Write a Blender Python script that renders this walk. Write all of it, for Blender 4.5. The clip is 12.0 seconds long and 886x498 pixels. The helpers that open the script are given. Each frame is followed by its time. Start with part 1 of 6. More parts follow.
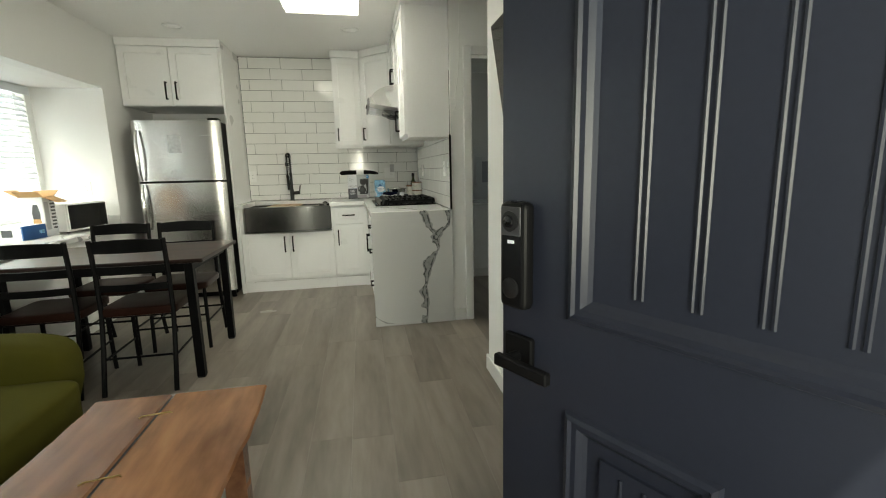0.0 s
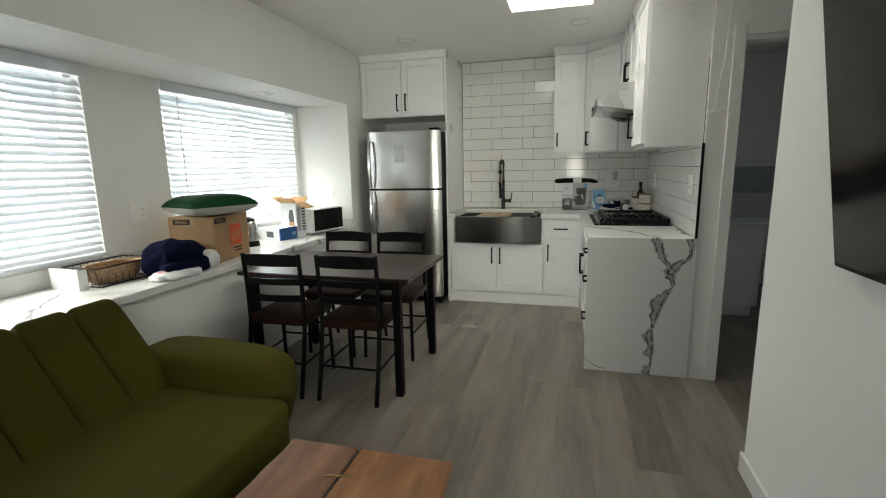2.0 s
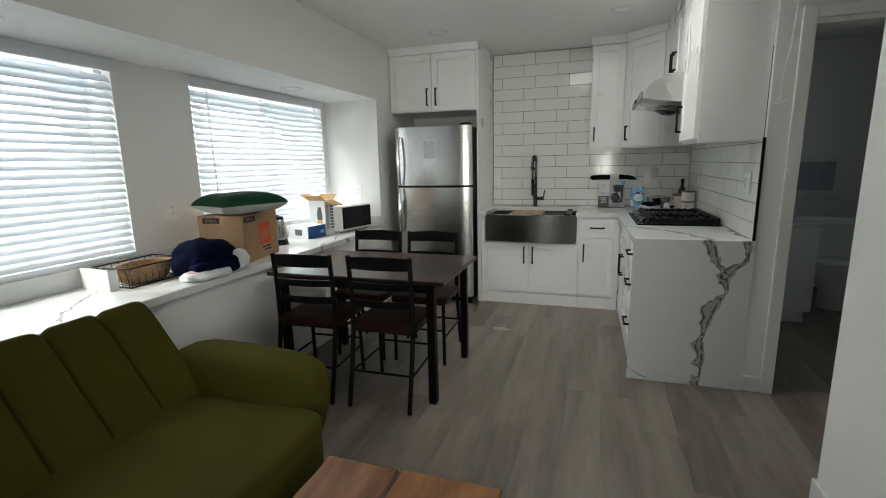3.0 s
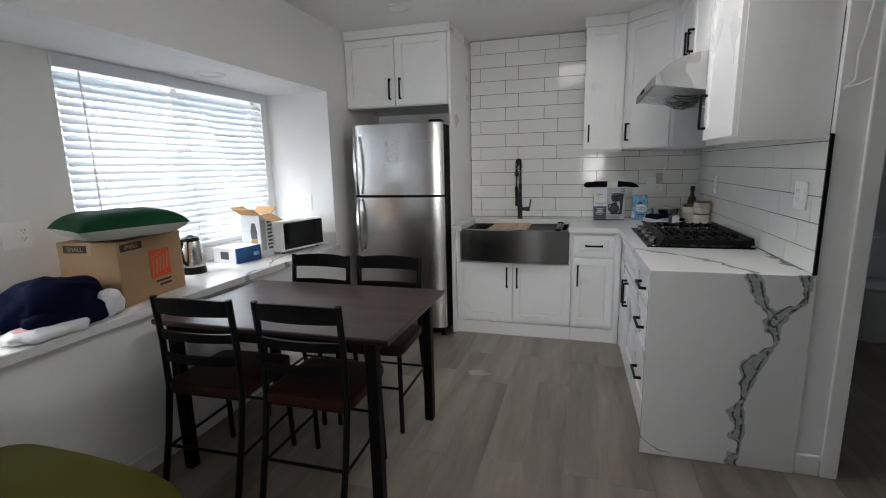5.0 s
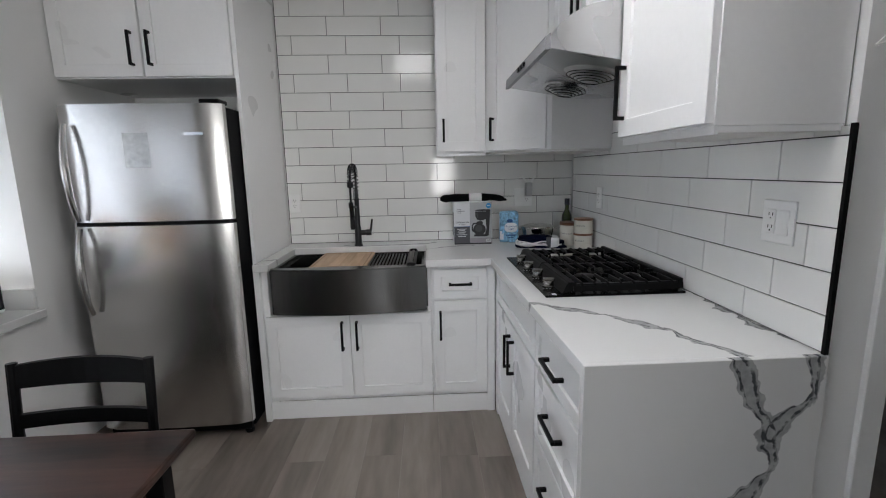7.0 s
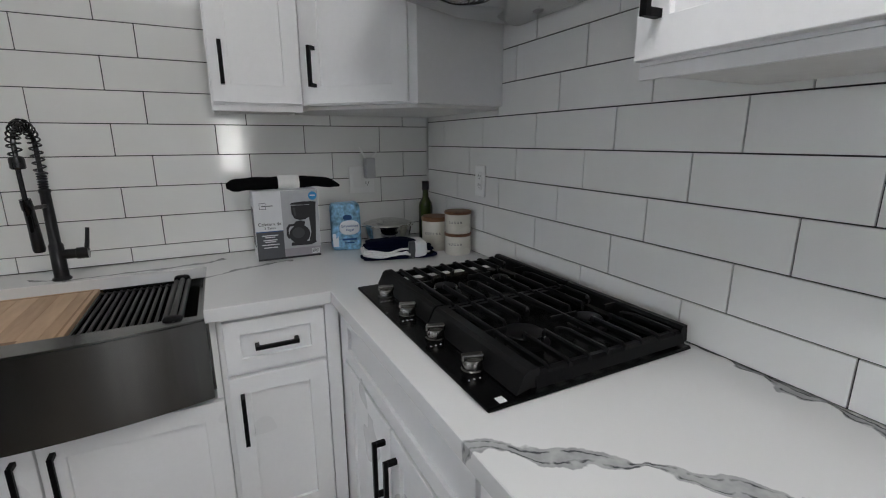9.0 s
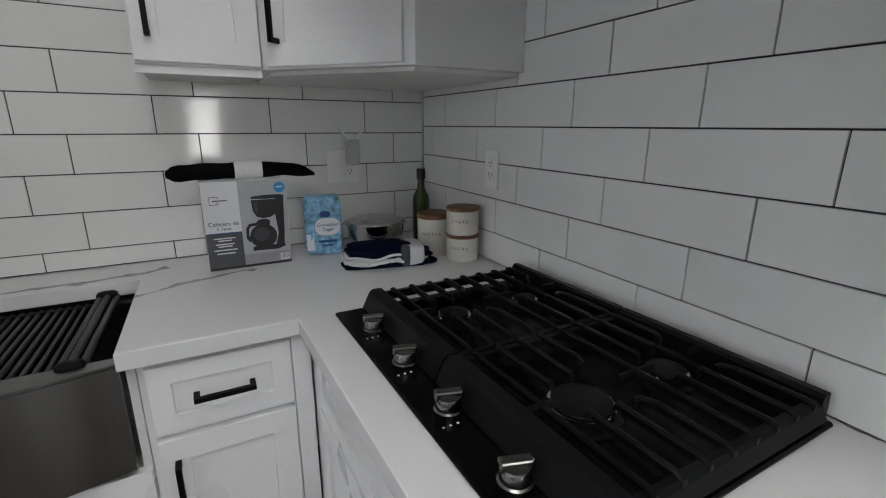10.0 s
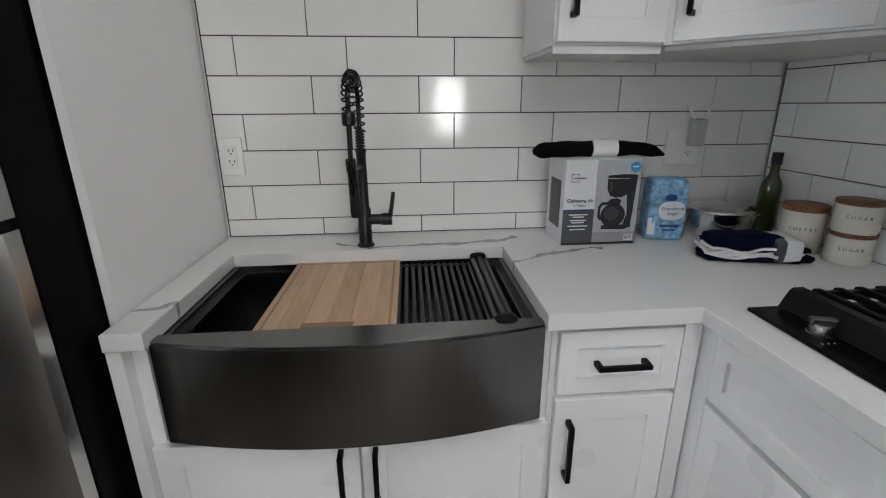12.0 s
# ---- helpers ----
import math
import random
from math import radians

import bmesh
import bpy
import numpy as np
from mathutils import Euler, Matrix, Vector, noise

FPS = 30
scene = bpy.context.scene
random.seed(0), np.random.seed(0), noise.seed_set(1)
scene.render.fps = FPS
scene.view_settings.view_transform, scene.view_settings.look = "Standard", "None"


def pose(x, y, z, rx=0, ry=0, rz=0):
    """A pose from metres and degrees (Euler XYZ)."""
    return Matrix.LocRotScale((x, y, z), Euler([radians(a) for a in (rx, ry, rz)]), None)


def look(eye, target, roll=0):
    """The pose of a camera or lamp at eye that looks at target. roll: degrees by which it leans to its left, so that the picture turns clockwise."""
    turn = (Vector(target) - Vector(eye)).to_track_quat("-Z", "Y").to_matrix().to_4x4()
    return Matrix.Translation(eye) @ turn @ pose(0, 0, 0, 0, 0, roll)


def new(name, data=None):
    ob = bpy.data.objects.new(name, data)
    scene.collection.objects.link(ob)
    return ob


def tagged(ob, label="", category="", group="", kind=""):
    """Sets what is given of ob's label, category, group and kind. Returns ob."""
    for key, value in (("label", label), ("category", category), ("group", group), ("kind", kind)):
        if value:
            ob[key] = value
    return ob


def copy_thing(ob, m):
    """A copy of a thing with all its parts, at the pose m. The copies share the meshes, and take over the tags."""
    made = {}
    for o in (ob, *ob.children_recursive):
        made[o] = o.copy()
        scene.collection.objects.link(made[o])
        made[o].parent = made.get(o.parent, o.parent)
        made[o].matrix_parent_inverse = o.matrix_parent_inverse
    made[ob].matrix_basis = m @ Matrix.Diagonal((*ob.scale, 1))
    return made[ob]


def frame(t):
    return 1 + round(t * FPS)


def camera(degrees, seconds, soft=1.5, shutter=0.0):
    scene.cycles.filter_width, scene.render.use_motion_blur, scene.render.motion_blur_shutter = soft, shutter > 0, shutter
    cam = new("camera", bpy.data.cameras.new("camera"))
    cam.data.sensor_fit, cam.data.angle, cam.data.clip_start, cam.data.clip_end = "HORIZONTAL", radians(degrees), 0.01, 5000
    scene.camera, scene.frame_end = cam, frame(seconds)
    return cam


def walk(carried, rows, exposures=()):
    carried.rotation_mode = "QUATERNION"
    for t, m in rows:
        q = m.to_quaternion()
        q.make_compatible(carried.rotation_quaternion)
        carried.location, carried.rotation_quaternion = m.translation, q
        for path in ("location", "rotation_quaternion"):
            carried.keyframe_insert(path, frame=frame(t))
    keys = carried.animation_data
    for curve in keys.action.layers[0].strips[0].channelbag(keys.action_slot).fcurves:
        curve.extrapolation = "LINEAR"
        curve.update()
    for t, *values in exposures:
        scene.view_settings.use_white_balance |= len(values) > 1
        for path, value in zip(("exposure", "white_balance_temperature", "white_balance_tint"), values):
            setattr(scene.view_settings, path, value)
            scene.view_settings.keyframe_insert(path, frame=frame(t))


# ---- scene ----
cam = camera(88.5, 12.0, soft=1.1)
PATH = [
    (0, (0.297, 0.414, 1.2), (0.673, 2.348, 0.854), -1.3),
    (0.5, (0.254, 0.536, 1.219), (0.381, 2.501, 0.869), -1.4),
    (1, (0.235, 0.626, 1.232), (0.11, 2.591, 0.882), -1.3),
    (1.5, (0.26, 0.763, 1.267), (-0.081, 2.703, 0.917), -1.2),
    (2, (0.259, 0.85, 1.344), (-0.247, 2.752, 0.99), -1.1),
    (2.5, (0.148, 0.885, 1.353), (-0.438, 2.76, 0.981), -1.2),
    (4.5, (0.136, 1.456, 1.361), (-0.466, 3.328, 0.993), -1.2),
    (5, (0.079, 1.702, 1.366), (-0.463, 3.593, 1.006), -1.3),
    (5.5, (0.039, 1.974, 1.388), (-0.446, 3.883, 1.045), -1.2),
    (6, (0.063, 2.285, 1.384), (-0.279, 4.225, 1.041), -1.2),
    (6.5, (0.071, 2.544, 1.372), (-0.054, 4.511, 1.034), -1.1),
    (7, (0.031, 2.82, 1.368), (0.131, 4.787, 1.022), -1.1),
    (7.5, (0.058, 3.079, 1.354), (0.372, 5.021, 0.992), -1.0),
    (9.5, (0.161, 4.041, 1.338), (1.107, 5.733, 0.844), 0.1),
    (10, (0.234, 4.186, 1.322), (1.165, 5.878, 0.797), 0.2),
    (10.5, (0.223, 4.28, 1.31), (1.065, 6.008, 0.755), 0.2),
    (11, (0.082, 4.332, 1.316), (0.749, 6.118, 0.722), 0.2),
    (11.5, (-0.095, 4.347, 1.324), (0.359, 6.196, 0.71), 0.1),
    (12, (-0.245, 4.333, 1.321), (-0.072, 6.231, 0.714), -0.3),
]
EXPOSURES = [(0.0, 0.56, 7500, -3), (1.0, 0.52, 7400, -3), (1.5, 0.4, 7200, -1), (2.5, 0.09, 6850, 1), (4.5, -0.02, 6430, 8), (5.5, 0.06, 6380, 10), (6.5, 0.16, 6320, 11), (7.5, 0.31, 6270, 11), (9.5, 0.12, 6330, 10), (10.0, 0.14, 6350, 10), (10.5, 0.33, 6380, 10), (11.0, 0.51, 6360, 10), (11.5, 0.63, 6360, 10), (12.0, 0.36, 6360, 10)]
walk(cam, [(t, look(eye, target, roll)) for t, eye, target, roll in PATH], EXPOSURES)

# ---- world and lights ----
world = bpy.data.worlds.new("sky")
scene.world = world
world.use_nodes = True
wn = world.node_tree
sky = wn.nodes.new("ShaderNodeTexSky")
sky.sky_type, sky.sun_disc = "NISHITA", False
sky.sun_elevation, sky.sun_rotation = radians(55), radians(250)
wn.links.new(sky.outputs[0], wn.nodes["Background"].inputs[0])
wn.nodes["Background"].inputs[1].default_value = 0.12


def lamp(name, kind, m, energy, color=(1, 1, 1), size=(1, 1), angle=0.01):
    data = bpy.data.lights.new(name, kind)
    data.energy, data.color = energy, color
    if kind == "AREA":
        data.shape, data.size, data.size_y = "RECTANGLE", size[0], size[1]
    if kind == "SUN":
        data.angle = angle
    ob = new(name, data)
    ob.matrix_world = m
    return ob


lamp("sun", "SUN", look((-6, -2, 10), (0, 2, 0)), 3.2, (1, 0.96, 0.9))
lamp("window_daylight", "AREA", look((-2.62, 2.14, 1.4), (0, 2.14, 2.6)), 32, (0.92, 0.96, 1), (1.4, 1.0))
lamp("window_daylight", "AREA", look((-2.62, 4.14, 1.4), (0, 4.14, 2.6)), 32, (0.92, 0.96, 1), (1.4, 1.0))
lamp("doorway_daylight", "AREA", look((0.72, -0.6, 1.3), (0.3, 3, 4.4)), 46, (1, 0.98, 0.94), (0.72, 1.1))

# added fill that brightens the bathroom, from an unseen opening in its side wall
lamp("bathroom_fill_lamp", "AREA", look((3.05, 4.85, 1.7), (1.5, 4.85, 1.5)), 0.6, (0.95, 0.98, 1), (0.65, 0.75))

# ---- materials ----
MATS = {}


def mat(name, color, rough=0.5, metal=0.0, grain=40.0, vary=0.06, bump=0.05, stretch=(1, 1, 1), blotch=3.0, coat=0.0,
        per_object=0.0, emit=0.0, spec=0.5, wet=0.06):
    """A principled material with colour variation at two scales, roughness variation and fine relief."""
    if name in MATS:
        return MATS[name]
    m = bpy.data.materials.new(name)
    m.use_nodes = True
    t = m.node_tree
    n, l = t.nodes, t.links
    b = n["Principled BSDF"]
    b.inputs["Metallic"].default_value = metal
    b.inputs["Coat Weight"].default_value = coat
    b.inputs["Specular IOR Level"].default_value = spec
    co = n.new("ShaderNodeTexCoord")
    mp = n.new("ShaderNodeMapping")
    mp.inputs["Scale"].default_value = stretch
    l.new(co.outputs["Object"], mp.inputs[0])
    fine, big = n.new("ShaderNodeTexNoise"), n.new("ShaderNodeTexNoise")
    fine.inputs["Scale"].default_value, big.inputs["Scale"].default_value = grain, blotch
    fine.inputs["Detail"].default_value = 6
    l.new(mp.outputs[0], fine.inputs[0]), l.new(co.outputs["Object"], big.inputs[0])
    add = n.new("ShaderNodeMath")
    l.new(fine.outputs[0], add.inputs[0]), l.new(big.outputs[0], add.inputs[1])
    last = add.outputs[0]
    if per_object:
        info, sc, ad2 = n.new("ShaderNodeObjectInfo"), n.new("ShaderNodeMath"), n.new("ShaderNodeMath")
        sc.operation = "MULTIPLY_ADD"
        sc.inputs[1].default_value, sc.inputs[2].default_value = per_object, -per_object / 2
        l.new(info.outputs["Random"], sc.inputs[0])
        l.new(last, ad2.inputs[0]), l.new(sc.outputs[0], ad2.inputs[1])
        last = ad2.outputs[0]
    mr = n.new("ShaderNodeMapRange")
    mr.inputs[1].default_value, mr.inputs[2].default_value = 0.5, 1.5
    mr.inputs[3].default_value, mr.inputs[4].default_value = 1 - vary * 2, 1 + vary * 2
    l.new(last, mr.inputs[0])
    mul = n.new("ShaderNodeMix")
    mul.data_type, mul.blend_type = "RGBA", "MULTIPLY"
    mul.inputs[0].default_value = 1
    mul.inputs[6].default_value = (*color, 1)
    l.new(mr.outputs[0], mul.inputs[7])
    l.new(mul.outputs[2], b.inputs["Base Color"])
    rr = n.new("ShaderNodeMapRange")
    rr.inputs[1].default_value, rr.inputs[2].default_value = 0.3, 0.7
    rr.inputs[3].default_value, rr.inputs[4].default_value = max(0.02, rough - wet), min(1, rough + wet)
    l.new(big.outputs[0], rr.inputs[0]), l.new(rr.outputs[0], b.inputs["Roughness"])
    if bump:
        bp = n.new("ShaderNodeBump")
        bp.inputs["Strength"].default_value, bp.inputs["Distance"].default_value = bump, 0.004
        l.new(fine.outputs[0], bp.inputs["Height"]), l.new(bp.outputs[0], b.inputs["Normal"])
    if emit:
        b.inputs["Emission Color"].default_value = (*color, 1)
        b.inputs["Emission Strength"].default_value = emit
    MATS[name] = m
    return m


def wood(name, dark, light, along, rough=0.4, rings=6.0, fine=60.0, per_object=0.0, bump=0.08, contrast=(0.3, 0.7), coat=0.0, stretch=12.0):
    """Wood with grain along one axis (0, 1 or 2)."""
    m = bpy.data.materials.new(name)
    m.use_nodes = True
    t = m.node_tree
    n, l = t.nodes, t.links
    b = n["Principled BSDF"]
    b.inputs["Roughness"].default_value = rough
    b.inputs["Coat Weight"].default_value = coat
    co, mp = n.new("ShaderNodeTexCoord"), n.new("ShaderNodeMapping")
    sc = [stretch, stretch, stretch]
    sc[along] = 1.0
    mp.inputs["Scale"].default_value = sc
    l.new(co.outputs["Object"], mp.inputs[0])
    src = mp.outputs[0]
    info = n.new("ShaderNodeObjectInfo")
    if per_object:
        off, va = n.new("ShaderNodeVectorMath"), n.new("ShaderNodeVectorMath")
        off.operation = "SCALE"
        off.inputs[0].default_value = (37, 53, 71)
        l.new(info.outputs["Random"], off.inputs["Scale"])
        l.new(src, va.inputs[0]), l.new(off.outputs[0], va.inputs[1])
        src = va.outputs[0]
    big, fn = n.new("ShaderNodeTexNoise"), n.new("ShaderNodeTexNoise")
    big.inputs["Scale"].default_value, big.inputs["Detail"].default_value, big.inputs["Distortion"].default_value = rings * 0.12, 5, 0.8
    fn.inputs["Scale"].default_value, fn.inputs["Detail"].default_value = fine * 0.12, 8
    l.new(src, big.inputs[0]), l.new(src, fn.inputs[0])
    mx = n.new("ShaderNodeMath")
    mx.operation = "MULTIPLY_ADD"
    mx.inputs[1].default_value = 0.35
    l.new(fn.outputs[0], mx.inputs[0]), l.new(big.outputs[0], mx.inputs[2])
    last = mx.outputs[0]
    if per_object:
        p = n.new("ShaderNodeMath")
        p.operation = "MULTIPLY_ADD"
        p.inputs[1].default_value = per_object
        l.new(info.outputs["Random"], p.inputs[0]), l.new(last, p.inputs[2])
        last = p.outputs[0]
    ramp = n.new("ShaderNodeValToRGB")
    ramp.color_ramp.elements[0].position, ramp.color_ramp.elements[1].position = contrast[0] + 0.17, contrast[1] + 0.17
    ramp.color_ramp.elements[0].color, ramp.color_ramp.elements[1].color = (*dark, 1), (*light, 1)
    l.new(last, ramp.inputs[0]), l.new(ramp.outputs[0], b.inputs["Base Color"])
    bp = n.new("ShaderNodeBump")
    bp.inputs["Strength"].default_value, bp.inputs["Distance"].default_value = bump, 0.003
    l.new(fn.outputs[0], bp.inputs["Height"]), l.new(bp.outputs[0], b.inputs["Normal"])
    MATS[name] = m
    return m


def quartz(name, ax, bx, veins):
    """White quartz with jagged grey veins; each vein is (points, width), its points on the plane of two object axes."""
    m = bpy.data.materials.new(name)
    m.use_nodes = True
    t = m.node_tree
    n, l = t.nodes, t.links
    b = n["Principled BSDF"]
    b.inputs["Roughness"].default_value = 0.16
    co, sep = n.new("ShaderNodeTexCoord"), n.new("ShaderNodeSeparateXYZ")
    l.new(co.outputs["Object"], sep.inputs[0])

    def noise_node(scale, detail):
        k = n.new("ShaderNodeTexNoise")
        k.inputs["Scale"].default_value, k.inputs["Detail"].default_value = scale, detail
        l.new(co.outputs["Object"], k.inputs[0])
        split = n.new("ShaderNodeSeparateColor")
        l.new(k.outputs["Color"], split.inputs[0])
        return k.outputs[0], split.outputs[0], split.outputs[1]

    def calc(op, *args):
        k = n.new("ShaderNodeMath")
        k.operation = op
        for i, a in enumerate(args):
            if isinstance(a, (int, float)):
                k.inputs[i].default_value = a
            else:
                l.new(a, k.inputs[i])
        return k.outputs[0]

    wide, wide_a, wide_b = noise_node(11, 1.5)
    jag, jag_a, jag_b = noise_node(42, 2)
    pa = calc("ADD", sep.outputs[ax], calc("ADD", calc("MULTIPLY_ADD", wide_a, 0.07, -0.035), calc("MULTIPLY_ADD", jag_a, 0.02, -0.01)))
    pb = calc("ADD", sep.outputs[bx], calc("ADD", calc("MULTIPLY_ADD", wide_b, 0.07, -0.035), calc("MULTIPLY_ADD", jag_b, 0.02, -0.01)))
    band = line = None
    for pts, width in veins:
        near = None
        for (a0, b0), (a1, b1) in zip(pts, pts[1:]):
            ln2 = (a1 - a0) ** 2 + (b1 - b0) ** 2
            da, db = calc("SUBTRACT", pa, a0), calc("SUBTRACT", pb, b0)
            f = calc("ADD", calc("MULTIPLY", da, (a1 - a0) / ln2), calc("MULTIPLY", db, (b1 - b0) / ln2))
            f = calc("MINIMUM", calc("MAXIMUM", f, 0.0), 1.0)
            ea, eb = calc("SUBTRACT", da, calc("MULTIPLY", f, a1 - a0)), calc("SUBTRACT", db, calc("MULTIPLY", f, b1 - b0))
            d = calc("SQRT", calc("ADD", calc("MULTIPLY", ea, ea), calc("MULTIPLY", eb, eb)))
            near = d if near is None else calc("MINIMUM", near, d)
        half = calc("MULTIPLY", calc("MAXIMUM", calc("MULTIPLY_ADD", wide, 3.0, -0.85), 0.22), width)
        inside = calc("MINIMUM", calc("MAXIMUM", calc("MULTIPLY", calc("SUBTRACT", half, near), 350.0), 0.0), 1.0)
        edge = calc("ABSOLUTE", calc("SUBTRACT", near, calc("MULTIPLY", half, 0.5)))
        dark = calc("MINIMUM", calc("MAXIMUM", calc("MULTIPLY", calc("SUBTRACT", width * 0.13, edge), 500.0), 0.0), 1.0)
        dark = calc("MULTIPLY", dark, calc("MINIMUM", calc("MAXIMUM", calc("MULTIPLY_ADD", jag, 5.0, -1.75), 0.0), 1.0))
        band = inside if band is None else calc("MAXIMUM", band, inside)
        line = dark if line is None else calc("MAXIMUM", line, dark)
    first, second = n.new("ShaderNodeMix"), n.new("ShaderNodeMix")
    first.data_type = second.data_type = "RGBA"
    first.inputs[6].default_value, first.inputs[7].default_value = (0.75, 0.75, 0.745, 1), (0.23, 0.235, 0.24, 1)
    second.inputs[7].default_value = (0.075, 0.08, 0.085, 1)
    l.new(calc("MULTIPLY", band, calc("MULTIPLY_ADD", jag, 0.7, 0.35)), first.inputs[0])
    l.new(first.outputs[2], second.inputs[6]), l.new(line, second.inputs[0])
    l.new(second.outputs[2], b.inputs["Base Color"])
    MATS[name] = m
    return m


def glass(name, color, rough=0.0, ior=1.5):
    m = bpy.data.materials.new(name)
    m.use_nodes = True
    b = m.node_tree.nodes["Principled BSDF"]
    b.inputs["Base Color"].default_value, b.inputs["Transmission Weight"].default_value = (*color, 1), 1
    b.inputs["Roughness"].default_value, b.inputs["IOR"].default_value = rough, ior
    return m


def glow(name, color, strength):
    m = bpy.data.materials.new(name)
    m.use_nodes = True
    b = m.node_tree.nodes["Principled BSDF"]
    b.inputs["Base Color"].default_value = (0.8, 0.8, 0.8, 1)
    b.inputs["Emission Color"].default_value, b.inputs["Emission Strength"].default_value = (*color, 1), strength
    return m


WALL = mat("wall_paint", (0.84, 0.84, 0.83), 0.6, grain=180, vary=0.012, bump=0.06, blotch=1.2)
CEIL = mat("ceiling_paint", (0.88, 0.88, 0.87), 0.75, grain=150, vary=0.012, bump=0.08, blotch=1.0)
TRIM = mat("trim_paint", (0.8, 0.8, 0.79), 0.35, grain=60, vary=0.015, bump=0.02)
CAB = mat("cabinet_paint", (0.87, 0.87, 0.87), 0.32, grain=70, vary=0.012, bump=0.015)
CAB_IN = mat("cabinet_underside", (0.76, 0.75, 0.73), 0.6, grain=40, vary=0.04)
TILE = mat("tile_glaze", (0.87, 0.87, 0.85), 0.09, grain=6, vary=0.012, bump=0.03, per_object=0.35, wet=0.03)
GROUT = mat("dark_grout", (0.03, 0.03, 0.03), 0.9, grain=200, vary=0.1)
BLACK = mat("black_metal", (0.005, 0.005, 0.0055), 0.42, grain=120, vary=0.1, bump=0.03, spec=0.1)
BLACKCASE = mat("fridge_case_black", (0.003, 0.003, 0.0035), 0.5, grain=200, vary=0.1, bump=0.06, spec=0.06)
IRON = mat("cast_iron", (0.005, 0.005, 0.0055), 0.4, grain=260, vary=0.15, bump=0.08, spec=0.15)
RACK = mat("rack_steel", (0.06, 0.06, 0.058), 0.36, 0.8, grain=60, vary=0.08)
HOBGLASS = mat("black_enamel", (0.003, 0.003, 0.0033), 0.22, grain=30, vary=0.1, bump=0, spec=0.1)
STEEL = mat("stainless", (0.56, 0.55, 0.535), 0.23, 1.0, grain=60, vary=0.02, bump=0, stretch=(40, 40, 0.3), blotch=1.2, wet=0.02)
STEELH = mat("stainless_hood", (0.6, 0.6, 0.6), 0.28, 1.0, grain=60, vary=0.05, bump=0.03, stretch=(1, 40, 40), blotch=2.0)
# broad upright streaks in this colour imitate soft reflections on the sink apron
GUN = mat("gunmetal_steel", (0.19, 0.189, 0.185), 0.25, 1.0, grain=9, vary=0.1, bump=0.05, stretch=(5, 5, 0.1), blotch=1.0, wet=0.02)
FAUCET = mat("gunmetal_black", (0.05, 0.05, 0.052), 0.3, 0.9, grain=50, vary=0.1)
CHROME = mat("polished_steel", (0.7, 0.7, 0.7), 0.12, 1.0, grain=30, vary=0.03, bump=0)
KNOB = mat("knob_steel", (0.22, 0.215, 0.205), 0.24, 1.0, grain=60, vary=0.05)
PLASTIC_W = mat("white_plastic", (0.9, 0.9, 0.89), 0.3, grain=40, vary=0.015, bump=0)
PLASTIC_B = mat("black_plastic", (0.012, 0.012, 0.013), 0.35, grain=80, vary=0.08, spec=0.15)
GREYP = mat("grey_plastic", (0.22, 0.22, 0.23), 0.45, grain=80, vary=0.05)
SCREEN = mat("tv_screen", (0.006, 0.006, 0.007), 0.08, grain=3, vary=0.1, bump=0)
DOORBLUE = mat("navy_door_paint", (0.017, 0.0195, 0.0305), 0.36, grain=90, vary=0.06, bump=0.03, wet=0.01, spec=0.3)
FABRIC = mat("olive_fabric", (0.058, 0.053, 0.007), 0.85, grain=420, vary=0.12, bump=0.2, blotch=4, spec=0.12)
VINYL = mat("brown_vinyl", (0.026, 0.011, 0.008), 0.38, grain=160, vary=0.15, bump=0.1, spec=0.1)
GREEN = mat("green_velvet", (0.008, 0.05, 0.022), 0.8, grain=300, vary=0.2, bump=0.2, spec=0.15)
LINEN = mat("grey_linen", (0.5, 0.5, 0.47), 0.9, grain=300, vary=0.08, bump=0.2)
NAVY = mat("navy_cloth", (0.004, 0.006, 0.022), 0.9, grain=260, vary=0.2, bump=0.25, spec=0.06)
WHITECLOTH = mat("white_cloth", (0.75, 0.74, 0.74), 0.85, grain=200, vary=0.06, bump=0.2)
BAG = mat("thin_white_plastic", (0.7, 0.7, 0.71), 0.35, grain=60, vary=0.08, bump=0.3)
CARD = mat("cardboard", (0.36, 0.225, 0.12), 0.85, grain=50, vary=0.08, bump=0.06, stretch=(1, 1, 12))
CARD_INK = mat("cardboard_ink", (0.03, 0.022, 0.018), 0.8, grain=60, vary=0.2, bump=0)
CARD_LIGHT = mat("cardboard_light", (0.5, 0.3, 0.14), 0.85, grain=50, vary=0.07, bump=0.06)
PRINT_W = mat("print_white", (0.72, 0.73, 0.75), 0.45, grain=30, vary=0.03, bump=0)
PRINT_K = mat("print_black", (0.015, 0.015, 0.018), 0.45, grain=30, vary=0.06, bump=0)
PRINT_DK = mat("print_dark_grey", (0.07, 0.075, 0.085), 0.45, grain=30, vary=0.06, bump=0)
PRINT_BLUE = mat("print_blue", (0.012, 0.075, 0.24), 0.4, grain=30, vary=0.05, bump=0)
PRINT_SKY = mat("print_light_blue", (0.2, 0.4, 0.58), 0.5, grain=75, vary=0.38, bump=0.05, blotch=38)
PRINT_ORANGE = mat("print_orange", (0.6, 0.07, 0.015), 0.7, grain=60, vary=0.08, bump=0)
PRINT_GREY = mat("print_grey", (0.42, 0.43, 0.45), 0.45, grain=30, vary=0.05, bump=0)
CERAMIC = mat("cream_ceramic", (0.7, 0.67, 0.6), 0.25, grain=30, vary=0.03, bump=0.02)
